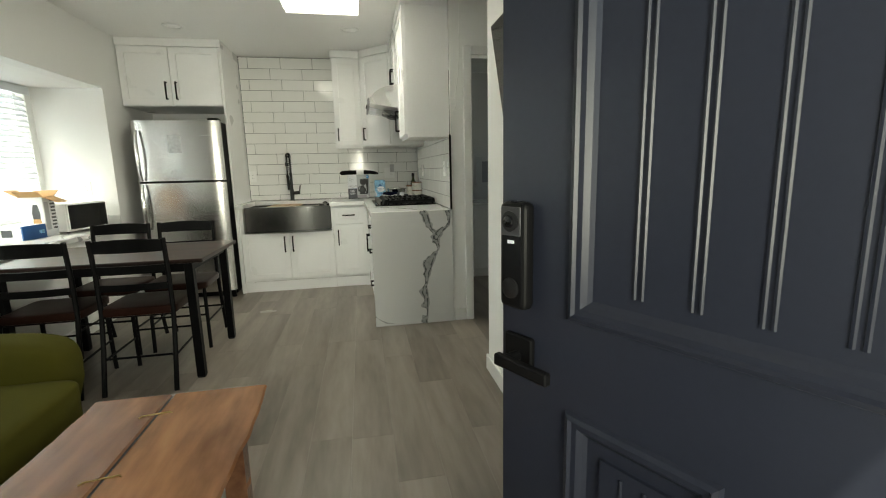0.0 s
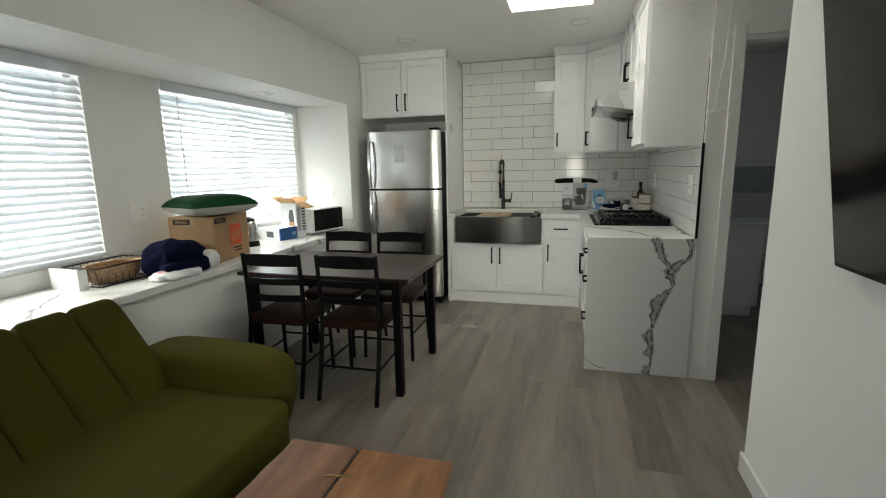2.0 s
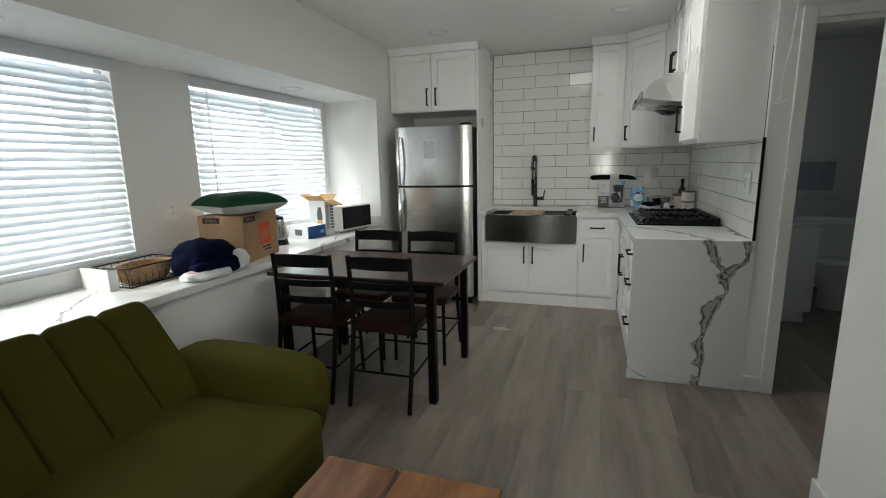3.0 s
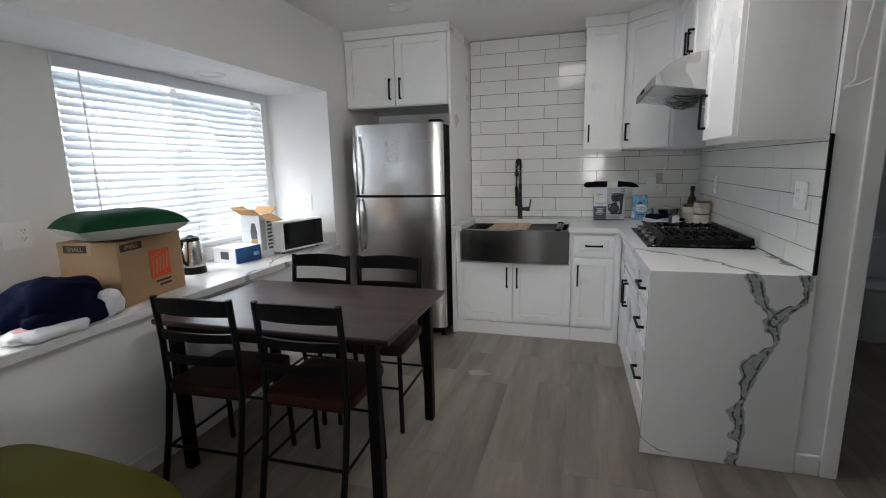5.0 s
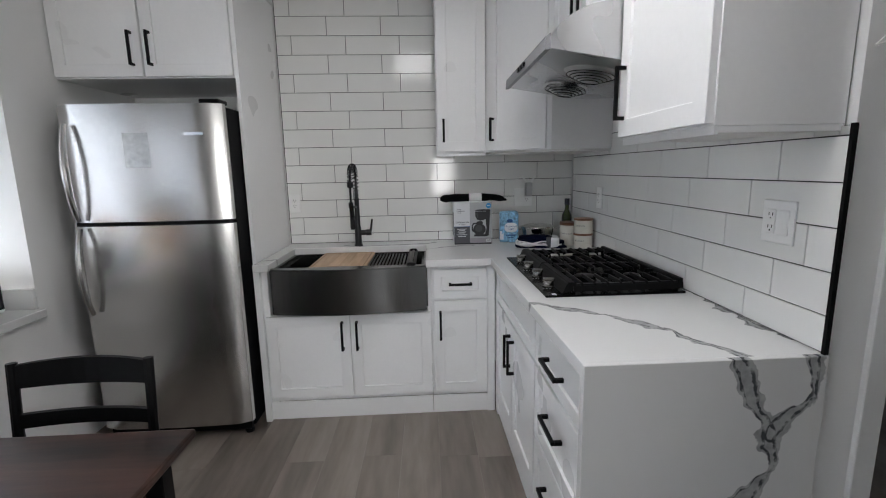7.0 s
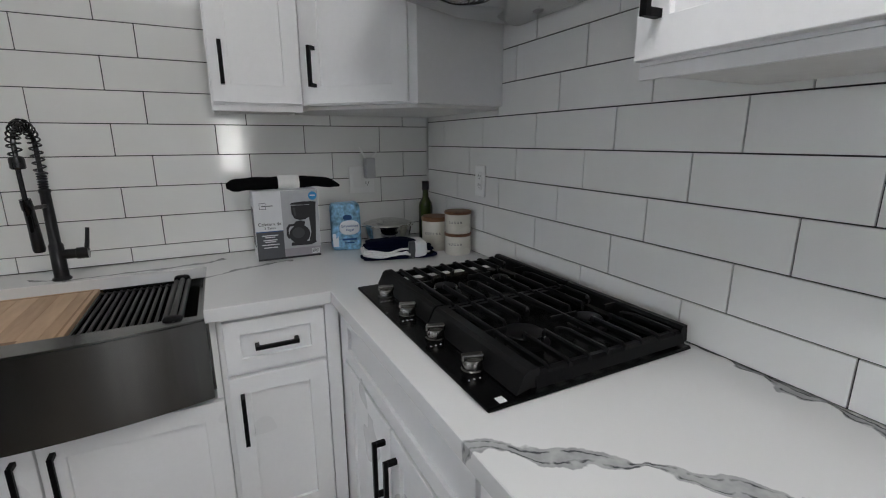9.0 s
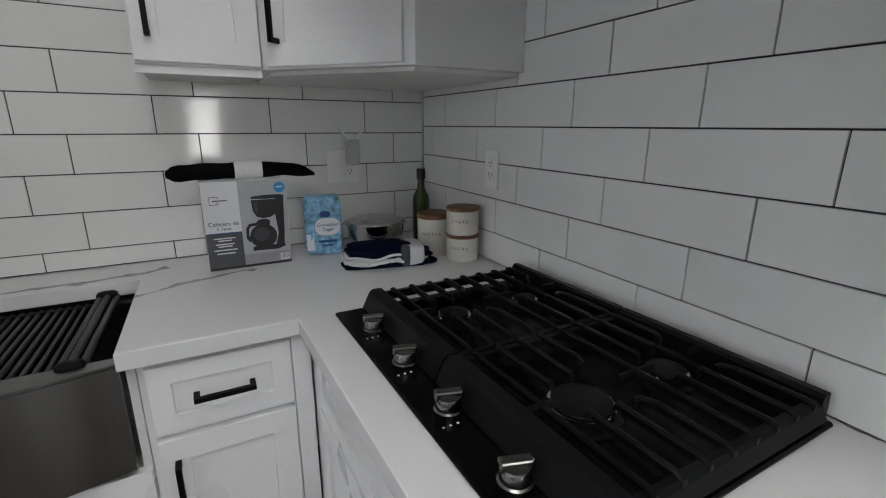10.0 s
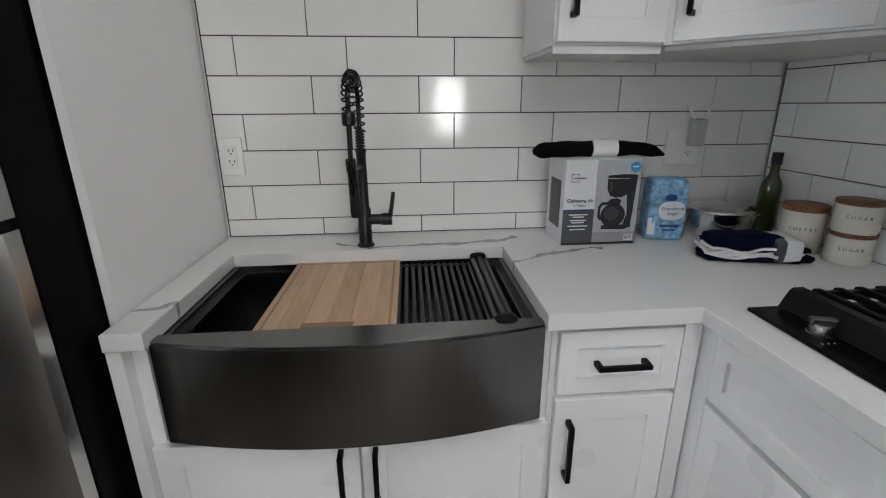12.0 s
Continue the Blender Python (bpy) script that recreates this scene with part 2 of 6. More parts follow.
PORCELAIN = mat("porcelain", (0.78, 0.78, 0.76), 0.15, grain=30, vary=0.02, bump=0)
LIDWOOD = wood("acacia_lid", (0.1, 0.04, 0.018), (0.28, 0.13, 0.06), 0, 0.45, rings=30)
BAMBOO = wood("bamboo_board", (0.38, 0.225, 0.12), (0.68, 0.48, 0.31), 1, 0.5, rings=8, fine=90, per_object=0.22, contrast=(0.3, 0.92), stretch=7)
WICKER = wood("wicker", (0.16, 0.09, 0.05), (0.4, 0.26, 0.14), 0, 0.7, rings=60, fine=200)
TABLEWOOD = wood("dark_table_wood", (0.007, 0.0035, 0.003), (0.06, 0.025, 0.018), 0, 0.33, rings=7, fine=70, bump=0.08, contrast=(0.34, 0.7), stretch=9)
SLAB = wood("live_edge_wood", (0.1, 0.033, 0.013), (0.44, 0.205, 0.09), 1, 0.26, rings=8, fine=50, contrast=(0.24, 0.74), coat=0.25, stretch=5)
# reddish wood, its light tone raised to include the sky's reflection on the slab
SLAB2 = wood("live_edge_wood_dark", (0.085, 0.03, 0.015), (0.38, 0.19, 0.105), 1, 0.26, rings=9, fine=50, contrast=(0.22, 0.8), coat=0.25, stretch=5)
BARK = mat("bark_edge", (0.022, 0.012, 0.008), 0.7, grain=40, vary=0.25, bump=0.5)
PLANK = wood("grey_oak_plank", (0.085, 0.068, 0.055), (0.285, 0.245, 0.212), 1, 0.34, rings=4.5, fine=34, per_object=0.07, bump=0.05, contrast=(0.2, 0.76), stretch=7)
SLAT = mat("blind_slat", (0.82, 0.83, 0.84), 0.4, grain=30, vary=0.015, bump=0)
sn, sl_ = SLAT.node_tree.nodes, SLAT.node_tree.links
thru, both = sn.new("ShaderNodeBsdfTranslucent"), sn.new("ShaderNodeMixShader")
thru.inputs["Color"].default_value = (0.8, 0.84, 0.9, 1)
both.inputs[0].default_value = 0.3
sl_.new(sn["Principled BSDF"].outputs[0], both.inputs[1]), sl_.new(thru.outputs[0], both.inputs[2])
sl_.new(both.outputs[0], sn["Material Output"].inputs["Surface"])
PAPER = mat("paper", (0.8, 0.8, 0.79), 0.8, grain=60, vary=0.02)
OUTSIDE = mat("outside_ground", (0.3, 0.29, 0.27), 0.9, grain=3, vary=0.15)
STUCCO = mat("neighbour_stucco", (0.55, 0.55, 0.53), 0.9, grain=30, vary=0.06)
LEAF = mat("outside_shrub", (0.05, 0.11, 0.03), 0.8, grain=12, vary=0.3)
PANE = glass("window_glass", (1, 1, 1))
SKYGLOW = glow("skylight_diffuser", (1, 0.98, 0.96), 6.5)
QUARTZ_TOP = quartz("quartz_counter", 0, 1, [
    ([(0.40, -1.50), (0.61, -1.66), (0.738, -1.81), (0.78, -1.93), (0.85, -2.06)], 0.022),
    ([(1.06, -1.35), (1.02, -1.78), (1.036, -1.93), (1.06, -2.06)], 0.022),
    ([(-0.47, -0.10), (-0.35, -0.17), (-0.234, -0.165), (0.0, -0.155), (0.14, -0.10)], 0.016),
    ([(0.025, -0.37), (0.148, -0.30), (0.25, -0.26), (0.37, -0.235)], 0.013),
    ([(-0.86, -0.60), (-0.74, -0.54)], 0.012)])
QUARTZ_END = quartz("quartz_waterfall", 0, 2, [
    ([(0.84, 0.91), (0.884, 0.826), (0.907, 0.756), (0.95, 0.70), (0.96, 0.62), (0.885, 0.445), (0.85, 0.295), (0.862, 0.19), (0.845, -0.02)], 0.036),
    ([(1.046, 0.91), (1.045, 0.80), (1.012, 0.75), (0.955, 0.70)], 0.038),
    ([(0.44, 0.11), (0.50, 0.047), (0.59, 0.01)], 0.01)])
QUARTZ_SILL = quartz("quartz_sill", 0, 1, [
    ([(-1.56, 3.70), (-1.64, 3.95), (-1.64, 4.10), (-1.74, 4.30), (-1.76, 4.62)], 0.013),
    ([(-1.56, 3.95), (-1.61, 4.15), (-1.61, 4.40), (-1.69, 4.72)], 0.011),
    ([(-1.56, 2.02), (-1.82, 2.21), (-1.98, 2.42), (-2.13, 2.66)], 0.012)])

# ---- building tools ----
SKEW, CORNER_Y = 0.02, 5.88  # the side walls run a degree off square to the back wall
TURNED = set()


def along(x, y):
    return x + SKEW * (y - CORNER_Y)


def U(x, y):
    """From plain x to the skewed plan's x."""
    return x - SKEW * (y - CORNER_Y)


def thing(name, x, y, z, label="", category="", group="", kind="", rz=0.0):
    """An empty at the base of a thing."""
    ob = new(name)
    ob.empty_display_size = 0.1
    ob.matrix_world = pose(along(x, y), y, z, 0, 0, rz)
    if rz:
        TURNED.add(ob.name)
    return tagged(ob, label, category, group, kind)


def root_of(ob):
    while ob.parent:
        ob = ob.parent
    return ob


def part(name, bm, material, parent=None, label="", m=None, smooth=False):
    """Links a bmesh as one mesh object under a thing or a part."""
    if m is not None:
        bmesh.ops.transform(bm, matrix=m, verts=bm.verts)
    if parent is None or root_of(parent).name not in TURNED:
        for v in bm.verts:
            v.co.x += SKEW * v.co.y
    data = bpy.data.meshes.new(name)
    bm.to_mesh(data)
    bm.free()
    for k in (material if isinstance(material, (list, tuple)) else [material]):
        data.materials.append(k)
    if smooth:
        data.shade_smooth()
        data.set_sharp_from_angle(angle=radians(40))
    ob = new(name, data)
    if parent is not None:
        ob.parent = parent
    if label:
        ob["label"] = label
    return ob


def struct(name, bm, material, label, category):
    ob = part(name, bm, material)
    ob.location.x = -SKEW * CORNER_Y
    return tagged(ob, label, category, "", "structure")


def box(bm, x0, y0, z0, x1, y1, z1, bevel=0.0, mi=0, segments=1):
    vs = [bm.verts.new((x, y, z)) for x in (x0, x1) for y in (y0, y1) for z in (z0, z1)]
    fs = [bm.faces.new([vs[i] for i in q]) for q in ((0, 1, 3, 2), (4, 6, 7, 5), (0, 4, 5, 1), (2, 3, 7, 6), (0, 2, 6, 4), (1, 5, 7, 3))]
    for f in fs:
        f.material_index = mi
    if bevel:
        es = list({e for f in fs for e in f.edges})
        r = bmesh.ops.bevel(bm, geom=es, offset=bevel, segments=segments, affect="EDGES", profile=0.5)
        for f in r["faces"]:
            f.material_index = mi
    return bm


def B(*a, **k):
    return box(bmesh.new(), *a, **k)


def tube(bm, pts, r, seg=8, closed=False, mi=0, caps=True):
    """A round bar along points; r is one radius or one for each point."""
    pts = [Vector(p) for p in pts]
    k = len(pts)
    rs = r if isinstance(r, (list, tuple)) else [r] * k
    rings, side = [], None
    for i, p in enumerate(pts):
        a, c = pts[i - 1] if (i or closed) else p, pts[(i + 1) % k] if (i < k - 1 or closed) else p
        d = (c - a).normalized()
        if side is None:
            side = d.orthogonal().normalized()
        side = (side - d * side.dot(d)).normalized()
        up = d.cross(side)
        rings.append([bm.verts.new(p + (side * math.cos(2 * math.pi * j / seg) + up * math.sin(2 * math.pi * j / seg)) * rs[i]) for j in range(seg)])
    for i in range(k if closed else k - 1):
        q, w = rings[i], rings[(i + 1) % k]
        for j in range(seg):
            bm.faces.new((q[j], q[(j + 1) % seg], w[(j + 1) % seg], w[j])).material_index = mi
    if caps and not closed:
        bm.faces.new(rings[0][::-1]).material_index = mi
        bm.faces.new(rings[-1]).material_index = mi
    return bm


def lathe(bm, prof, seg=28, centre=(0, 0), mi=0):
    """A turned body; prof: (radius, height) from bottom to top."""
    rings = []
    for r, z in prof:
        rings.append([bm.verts.new((centre[0] + r * math.cos(2 * math.pi * j / seg), centre[1] + r * math.sin(2 * math.pi * j / seg), z)) for j in range(seg)])
    for a, c in zip(rings, rings[1:]):
        for j in range(seg):
            bm.faces.new((a[j], a[(j + 1) % seg], c[(j + 1) % seg], c[j])).material_index = mi
    bm.faces.new(rings[0][::-1]).material_index = mi
    bm.faces.new(rings[-1]).material_index = mi
    return bm


def puff(bm, cx, cy, cz, sx, sy, sz, e=0.35, nu=24, nv=14, rough=0.0, freq=6.0, seed=0.0, mi=0):
    """A rounded, cushion-like body: a super-ellipsoid, crumpled by noise if rough is set."""
    def sp(v, p):
        return math.copysign(abs(v) ** p, v)
    rows = []
    for i in range(nv + 1):
        th = -math.pi / 2 + math.pi * i / nv
        row = []
        for j in range(nu):
            ph = 2 * math.pi * j / nu
            q = Vector((sp(math.cos(th), e) * sp(math.cos(ph), e) * sx / 2, sp(math.cos(th), e) * sp(math.sin(ph), e) * sy / 2, sp(math.sin(th), e) * sz / 2))
            if rough:
                q *= 1 + rough * (noise.noise(q * freq + Vector((seed, seed * 1.7, 0))) + 0.5 * noise.noise(q * freq * 2.3 + Vector((0, seed, seed))))
            row.append(bm.verts.new(q + Vector((cx, cy, cz))))
        rows.append(row)
    for a, c in zip(rows, rows[1:]):
        for j in range(nu):
            bm.faces.new((a[j], a[(j + 1) % nu], c[(j + 1) % nu], c[j])).material_index = mi
    bmesh.ops.remove_doubles(bm, verts=bm.verts, dist=1e-5)
    return bm


def prism(bm, outline, z0, z1, mi=0, axis=2):
    """An outline in a plane, drawn out along an axis."""
    def at(p, h):
        return {2: (p[0], p[1], h), 1: (p[0], h, p[1]), 0: (h, p[0], p[1])}[axis]
    lo, hi = [bm.verts.new(at(p, z0)) for p in outline], [bm.verts.new(at(p, z1)) for p in outline]
    k = len(outline)
    fs = [bm.faces.new(lo[::-1]), bm.faces.new(hi)] + [bm.faces.new((lo[i], lo[(i + 1) % k], hi[(i + 1) % k], hi[i])) for i in range(k)]
    for f in fs:
        f.material_index = mi
    bmesh.ops.recalc_face_normals(bm, faces=bm.faces)
    return bm


def writing(name, text, size, material, parent, m, label=""):
    """Raised or printed letters in the built-in font, as a mesh; m puts their plane (x right, y up) in place."""
    cu = bpy.data.curves.new(name, "FONT")
    cu.body, cu.size, cu.align_x, cu.align_y, cu.extrude, cu.resolution_u = text, size, "CENTER", "CENTER", 0.0004, 2
    tmp = bpy.data.objects.new(name, cu)
    data = bpy.data.meshes.new_from_object(tmp)
    bpy.data.objects.remove(tmp)
    data.transform(m)
    data.materials.append(material)
    ob = new(name, data)
    ob.parent = parent
    if label:
        ob["label"] = label
    return ob

# ---- the shell of the rooms ----
H = 2.44
LEFT, RIGHT, BACK, FRONT = -1.73, 1.11, 5.89, 0.42   # faces of the living room's walls
BAY, BAY_END, BAY_START, SOFFIT, SILL = -2.275, 4.955, 1.2, 1.945, 0.765
WIN = ((1.40, 2.885), (3.395, 4.885))
WZ0, WZ1 = 0.875, 1.925

struct("wall_back", B(-1.85, BACK, 0, 1.23, 6.02, H), WALL, "white painted wall behind the tiles", "wall")
struct("wall_kitchen_side", B(1.085, 3.85, 0, 1.23, BACK, H), WALL, "white painted wall beside the cooktop", "wall")
struct("wall_tv", B(RIGHT, 0.30, 0, 1.23, 2.91, H), WALL, "white painted wall with the television", "wall")
bm = B(1.23, 3.85, 2.03, 2.05, 3.97, H)
box(bm, 2.05, 3.85, 0, 2.9, 3.97, H)
struct("wall_bathroom_front", bm, WALL, "white painted wall round the bathroom doorway", "wall")
struct("wall_bathroom_back", B(1.23, 6.5, 0, 2.9, 6.6, H), WALL, "white painted bathroom wall", "wall")
# unseen gap at 1.3 to 2.1 m, added to let the bathroom fill through
bm = B(2.9, 2.79, 0, 3.0, 4.5, H)
box(bm, 2.9, 5.2, 0, 3.0, 6.6, H)
box(bm, 2.9, 4.5, 0, 3.0, 5.2, 1.3)
box(bm, 2.9, 4.5, 2.1, 3.0, 5.2, H)
struct("wall_bathroom_side", bm, WALL, "white painted side wall of hall and bathroom", "wall")
struct("wall_bathroom_left", B(1.15, 6.02, 0, 1.23, 6.6, H), WALL, "white painted bathroom wall", "wall")
struct("wall_hall", B(1.23, 2.79, 0, 2.9, 2.91, H), WALL, "white painted hall wall", "wall")
bm = B(-1.85, 0.30, 0, 0.03, FRONT, H)
box(bm, 0.03, 0.30, 2.06, 1.0, FRONT, H)
box(bm, 1.0, 0.30, 0, RIGHT, FRONT, H)
struct("wall_entry", bm, WALL, "white painted wall round the entry door", "wall")
bm = B(-1.85, BAY_START, 0, LEFT, BAY_END, SILL - 0.04)
box(bm, -1.85, BAY_START, SOFFIT, LEFT, BAY_END, H)
box(bm, -1.85, FRONT, 0, LEFT, BAY_START, H)
box(bm, -1.85, BAY_END, 0, LEFT, BACK, H)
struct("wall_left", bm, WALL, "white painted wall opening into the window bay", "wall")
bm = B(-2.40, BAY_END, 0.5, -1.85, 5.05, 2.05)
box(bm, -2.40, BAY_START - 0.1, 0.5, -1.85, BAY_START, 2.05)
box(bm, -2.40, BAY_START, 0.5, BAY, BAY_END, WZ0)
box(bm, -2.40, BAY_START, WZ1, BAY, BAY_END, 2.05)
for y0, y1 in ((BAY_START, WIN[0][0]), (WIN[0][1], WIN[1][0]), (WIN[1][1], BAY_END)):
    box(bm, -2.40, y0, WZ0, BAY, y1, WZ1)
struct("wall_bay", bm, WALL, "white painted wall of the window bay", "wall")
struct("ceiling_bay", B(BAY, BAY_START, SOFFIT, -1.85, BAY_END, 2.05), CEIL, "white painted soffit of the window bay", "ceiling")
SKY = (-0.11, 3.20, 0.45, 4.42)
bm = B(-1.85, 0.30, H, SKY[0], 6.6, 2.56)
box(bm, SKY[2], 0.30, H, 3.0, 6.6, 2.56)
box(bm, SKY[0], 0.30, H, SKY[2], SKY[1], 2.56)
box(bm, SKY[0], SKY[3], H, SKY[2], 6.6, 2.56)
struct("ceiling", bm, CEIL, "smooth white ceiling with a skylight opening", "ceiling")
t = thing("skylight", 0.17, 3.81, H, "bright white skylight panel in the ceiling", "skylight", kind="structure")
part("diffuser", B(-0.28, -0.61, 0.05, 0.28, 0.61, 0.06), SKYGLOW, t)
bm = B(-0.28, -0.61, 0.061, 0.28, 0.61, 0.13)
part("curb", bm, TRIM, t)
struct("floor", B(-1.85, 0.10, -0.12, 3.0, 6.6, -0.012), GROUT, "subfloor under the grey oak planks", "floor")
FLOOR = bpy.data.objects["floor"]
bm = B(-60, -60, -0.4, 60, 60, -0.3)
struct("ground", bm, OUTSIDE, "pale concrete ground outside", "ground")
struct("doorstep", B(-0.6, -1.4, -0.3, 1.6, 0.10, -0.02), OUTSIDE, "pale concrete step outside the entry", "step")


def baseboard(x0, y0, x1, y1):
    bm = B(x0, y0, 0, x1, y1, 0.095, bevel=0.004)
    struct("baseboard", bm, TRIM, "white painted baseboard", "baseboard")


baseboard(RIGHT - 0.014, 1.45, RIGHT, 2.924)
baseboard(RIGHT, 2.91, 1.5, 2.924)
baseboard(1.09, 3.836, 1.18, 3.85)
baseboard(LEFT, FRONT, LEFT + 0.014, 5.02)
baseboard(-1.7, FRONT, -0.05, FRONT + 0.014)

# bathroom doorway trim
t = thing("door_frame", 1.25, 3.85, 0, "white painted bathroom door casing", "door frame", kind="structure")
part("casing", B(-0.065, -0.018, 0, -0.004, 0, 2.085, bevel=0.003), TRIM, t)
part("casing", B(0.79, -0.018, 0, 0.85, 0, 2.085, bevel=0.003), TRIM, t)
part("head_casing", B(-0.004, -0.018, 2.025, 0.79, 0, 2.085, bevel=0.003), TRIM, t)
part("jamb", B(-0.02, -0.004, 0, 0.0, 0.13, 2.03), TRIM, t)
part("jamb", B(0.78, -0.004, 0, 0.8, 0.13, 2.03), TRIM, t)
part("head_jamb", B(0.0, -0.004, 2.0, 0.78, 0.13, 2.025), TRIM, t)
part("stop", B(0.0, 0.05, 0, 0.012, 0.09, 2.0), TRIM, t)

# entry doorway trim
t = thing("door_frame", 0.5, 0.36, 0, "white painted entry door frame", "door frame", kind="structure")
part("jamb", B(-0.47, -0.07, 0, -0.44, 0.07, 2.06), TRIM, t)
part("jamb", B(0.475, -0.07, 0, 0.50, 0.07, 2.06), TRIM, t)
part("head_jamb", B(-0.44, -0.07, 2.035, 0.475, 0.07, 2.06), TRIM, t)
part("threshold", B(-0.44, -0.08, -0.012, 0.475, 0.07, 0.008), STEEL, t)


# ---- windows and blinds ----
def window(y0, y1, tilt, name):
    w = y1 - y0
    t = thing(name, BAY - 0.06, y0, WZ0, "white framed window in the bay", "window", kind="structure")
    h = WZ1 - WZ0
    part("window_frame", box(box(box(box(bmesh.new(), -0.05, 0, 0, 0, 0.045, h, 0.003), -0.05, w - 0.045, 0, 0, w, h, 0.003),
                                      -0.05, 0.045, 0, 0, w - 0.045, 0.045, 0.003), -0.05, 0.045, h - 0.045, 0, w - 0.045, h, 0.003), TRIM, t)
    part("mullion", B(-0.045, w / 2 - 0.025, 0.045, -0.005, w / 2 + 0.025, h - 0.045, 0.003), TRIM, t)
    for a, b in ((0.045, w / 2 - 0.025), (w / 2 + 0.025, w - 0.045)):
        p = part("pane", B(-0.03, a, 0.045, -0.026, b, h - 0.045), PANE, t)
        p.visible_shadow = False
    b = thing("window_blind", BAY - 0.012, y0, WZ0, "white horizontal slat blind, half open, with daylight behind", "blind", "window blinds")
    part("headrail", B(-0.03, -0.012, h - 0.045, 0.03, w + 0.012, h + 0.004, 0.003), SLAT, b)
    part("valance", B(0.032, -0.015, h - 0.055, 0.04, w + 0.015, h + 0.01, 0.003), SLAT, b)
    n = 23
    pitch = (h - 0.09) / n
    sl = bmesh.new()
    ca, sa = math.cos(radians(tilt)), math.sin(radians(tilt))
    prof = [(-0.025, 0), (-0.012, 0.0022), (0, 0.003), (0.012, 0.0022), (0.025, 0)]
    line = [(p * ca - q * sa, p * sa + q * ca) for p, q in prof]
    line += [(p * ca - (q - 0.0028) * sa, p * sa + (q - 0.0028) * ca) for p, q in reversed(prof)]
    prism(sl, [(p, q) for p, q in line], 0.006, w - 0.006, axis=1)
    first = part("slat", sl, SLAT, b)
    first.location.z = 0.045
    for i in range(1, n):
        o = new("slat", first.data)
        o.parent = b
        o.location.z = 0.045 + i * pitch
    part("bottom_rail", B(-0.025, 0.004, 0.002, 0.025, w - 0.004, 0.02, 0.003), SLAT, b)
    for y in (0.16, w * 0.5, w - 0.16):
        bm = bmesh.new()
        for x in (-0.027, 0.027):
            tube(bm, [(x, y, 0.02), (x, y, h - 0.05)], 0.0012, 5)
        part("ladder_cord", bm, SLAT, b)
    bm = tube(bmesh.new(), [(0.046, 0.1, h - 0.06), (0.05, 0.105, h - 0.8)], 0.0045, 6)
    part("tilt_wand", bm, PLASTIC_W, b)


window(*WIN[0], -52, "window_1")
window(*WIN[1], -47, "window_2")

# outside the windows: a pale wall across the yard, shrubs and a parked car
struct("backdrop_yard_wall", B(-9.2, -6, -0.3, -9.0, 14, 2.3), STUCCO, "pale stucco wall across the yard", "wall")
t = thing("hedge", -8.6, 6.5, -0.3, "green hedge along the yard wall", "hedge", kind="stuff")
bm = bmesh.new()
rnd = random.Random(4)
for i in range(900):
    c = Vector((rnd.uniform(-0.3, 0.4), rnd.uniform(-2.5, 2.5), rnd.uniform(0, 1.3)))
    d = Vector((rnd.uniform(-1, 1), rnd.uniform(-1, 1), rnd.uniform(-1, 1))) * 0.12
    e = Vector((rnd.uniform(-1, 1), rnd.uniform(-1, 1), rnd.uniform(-1, 1))) * 0.09
    bm.faces.new([bm.verts.new(c + v) for v in (d, e, -d, -e)])
part("leaves", bm, LEAF, t)

# ---- quartz sill and worktops ----
bm = B(BAY, BAY_START, SILL - 0.04, LEFT + 0.036, BAY_END, SILL, 0.003)
struct("window_sill", bm, QUARTZ_SILL, "white veined quartz sill of the window bay", "sill")
bm = B(BAY, BAY_START, SILL, BAY + 0.018, BAY_END - 0.018, 0.862, 0.002)
struct("sill_upstand", bm, QUARTZ_SILL, "white quartz upstand behind the sill", "sill")
struct("sill_upstand", B(BAY, BAY_END - 0.018, SILL, LEFT, BAY_END, 0.862, 0.002), QUARTZ_SILL, "white quartz upstand beside the sill", "sill")

TOP = 0.893
E_BACK, E_SIDE, E_END = 5.188, 0.422, 0.46   # front edges of the worktop: back run, at the corner, at the end
WX0, WX1, WY0, SX0, SX1, SY1 = -0.832, 1.068, 3.849, -0.752, 0.072, 5.685
outline = [(WX0, E_BACK), (SX0, E_BACK), (SX0, SY1), (SX1, SY1), (SX1, E_BACK), (E_SIDE, E_BACK), (E_END, WY0), (1.08, WY0), (1.08, 5.883), (WX0, 5.883)]
bm = prism(bmesh.new(), outline, TOP - 0.04, TOP)
bmesh.ops.bevel(bm, geom=[e for e in bm.edges if abs(e.verts[0].co.z - e.verts[1].co.z) < 1e-6], offset=0.002, segments=1, affect="EDGES")
t = thing("worktop", 0.0, 5.88, 0, "white quartz worktop with grey veins, turning the corner", "worktop")
bmesh.ops.translate(bm, verts=bm.verts, vec=(0, -5.88, 0))
part("slab", bm, QUARTZ_TOP, t)
t = thing("waterfall_panel", 0.0, WY0, 0, "white quartz end panel with a jagged grey vein", "worktop")
part("slab", B(E_END, -0.014, 0.0, 1.0842, 0.012, TOP - 0.001, 0.002), QUARTZ_END, t)


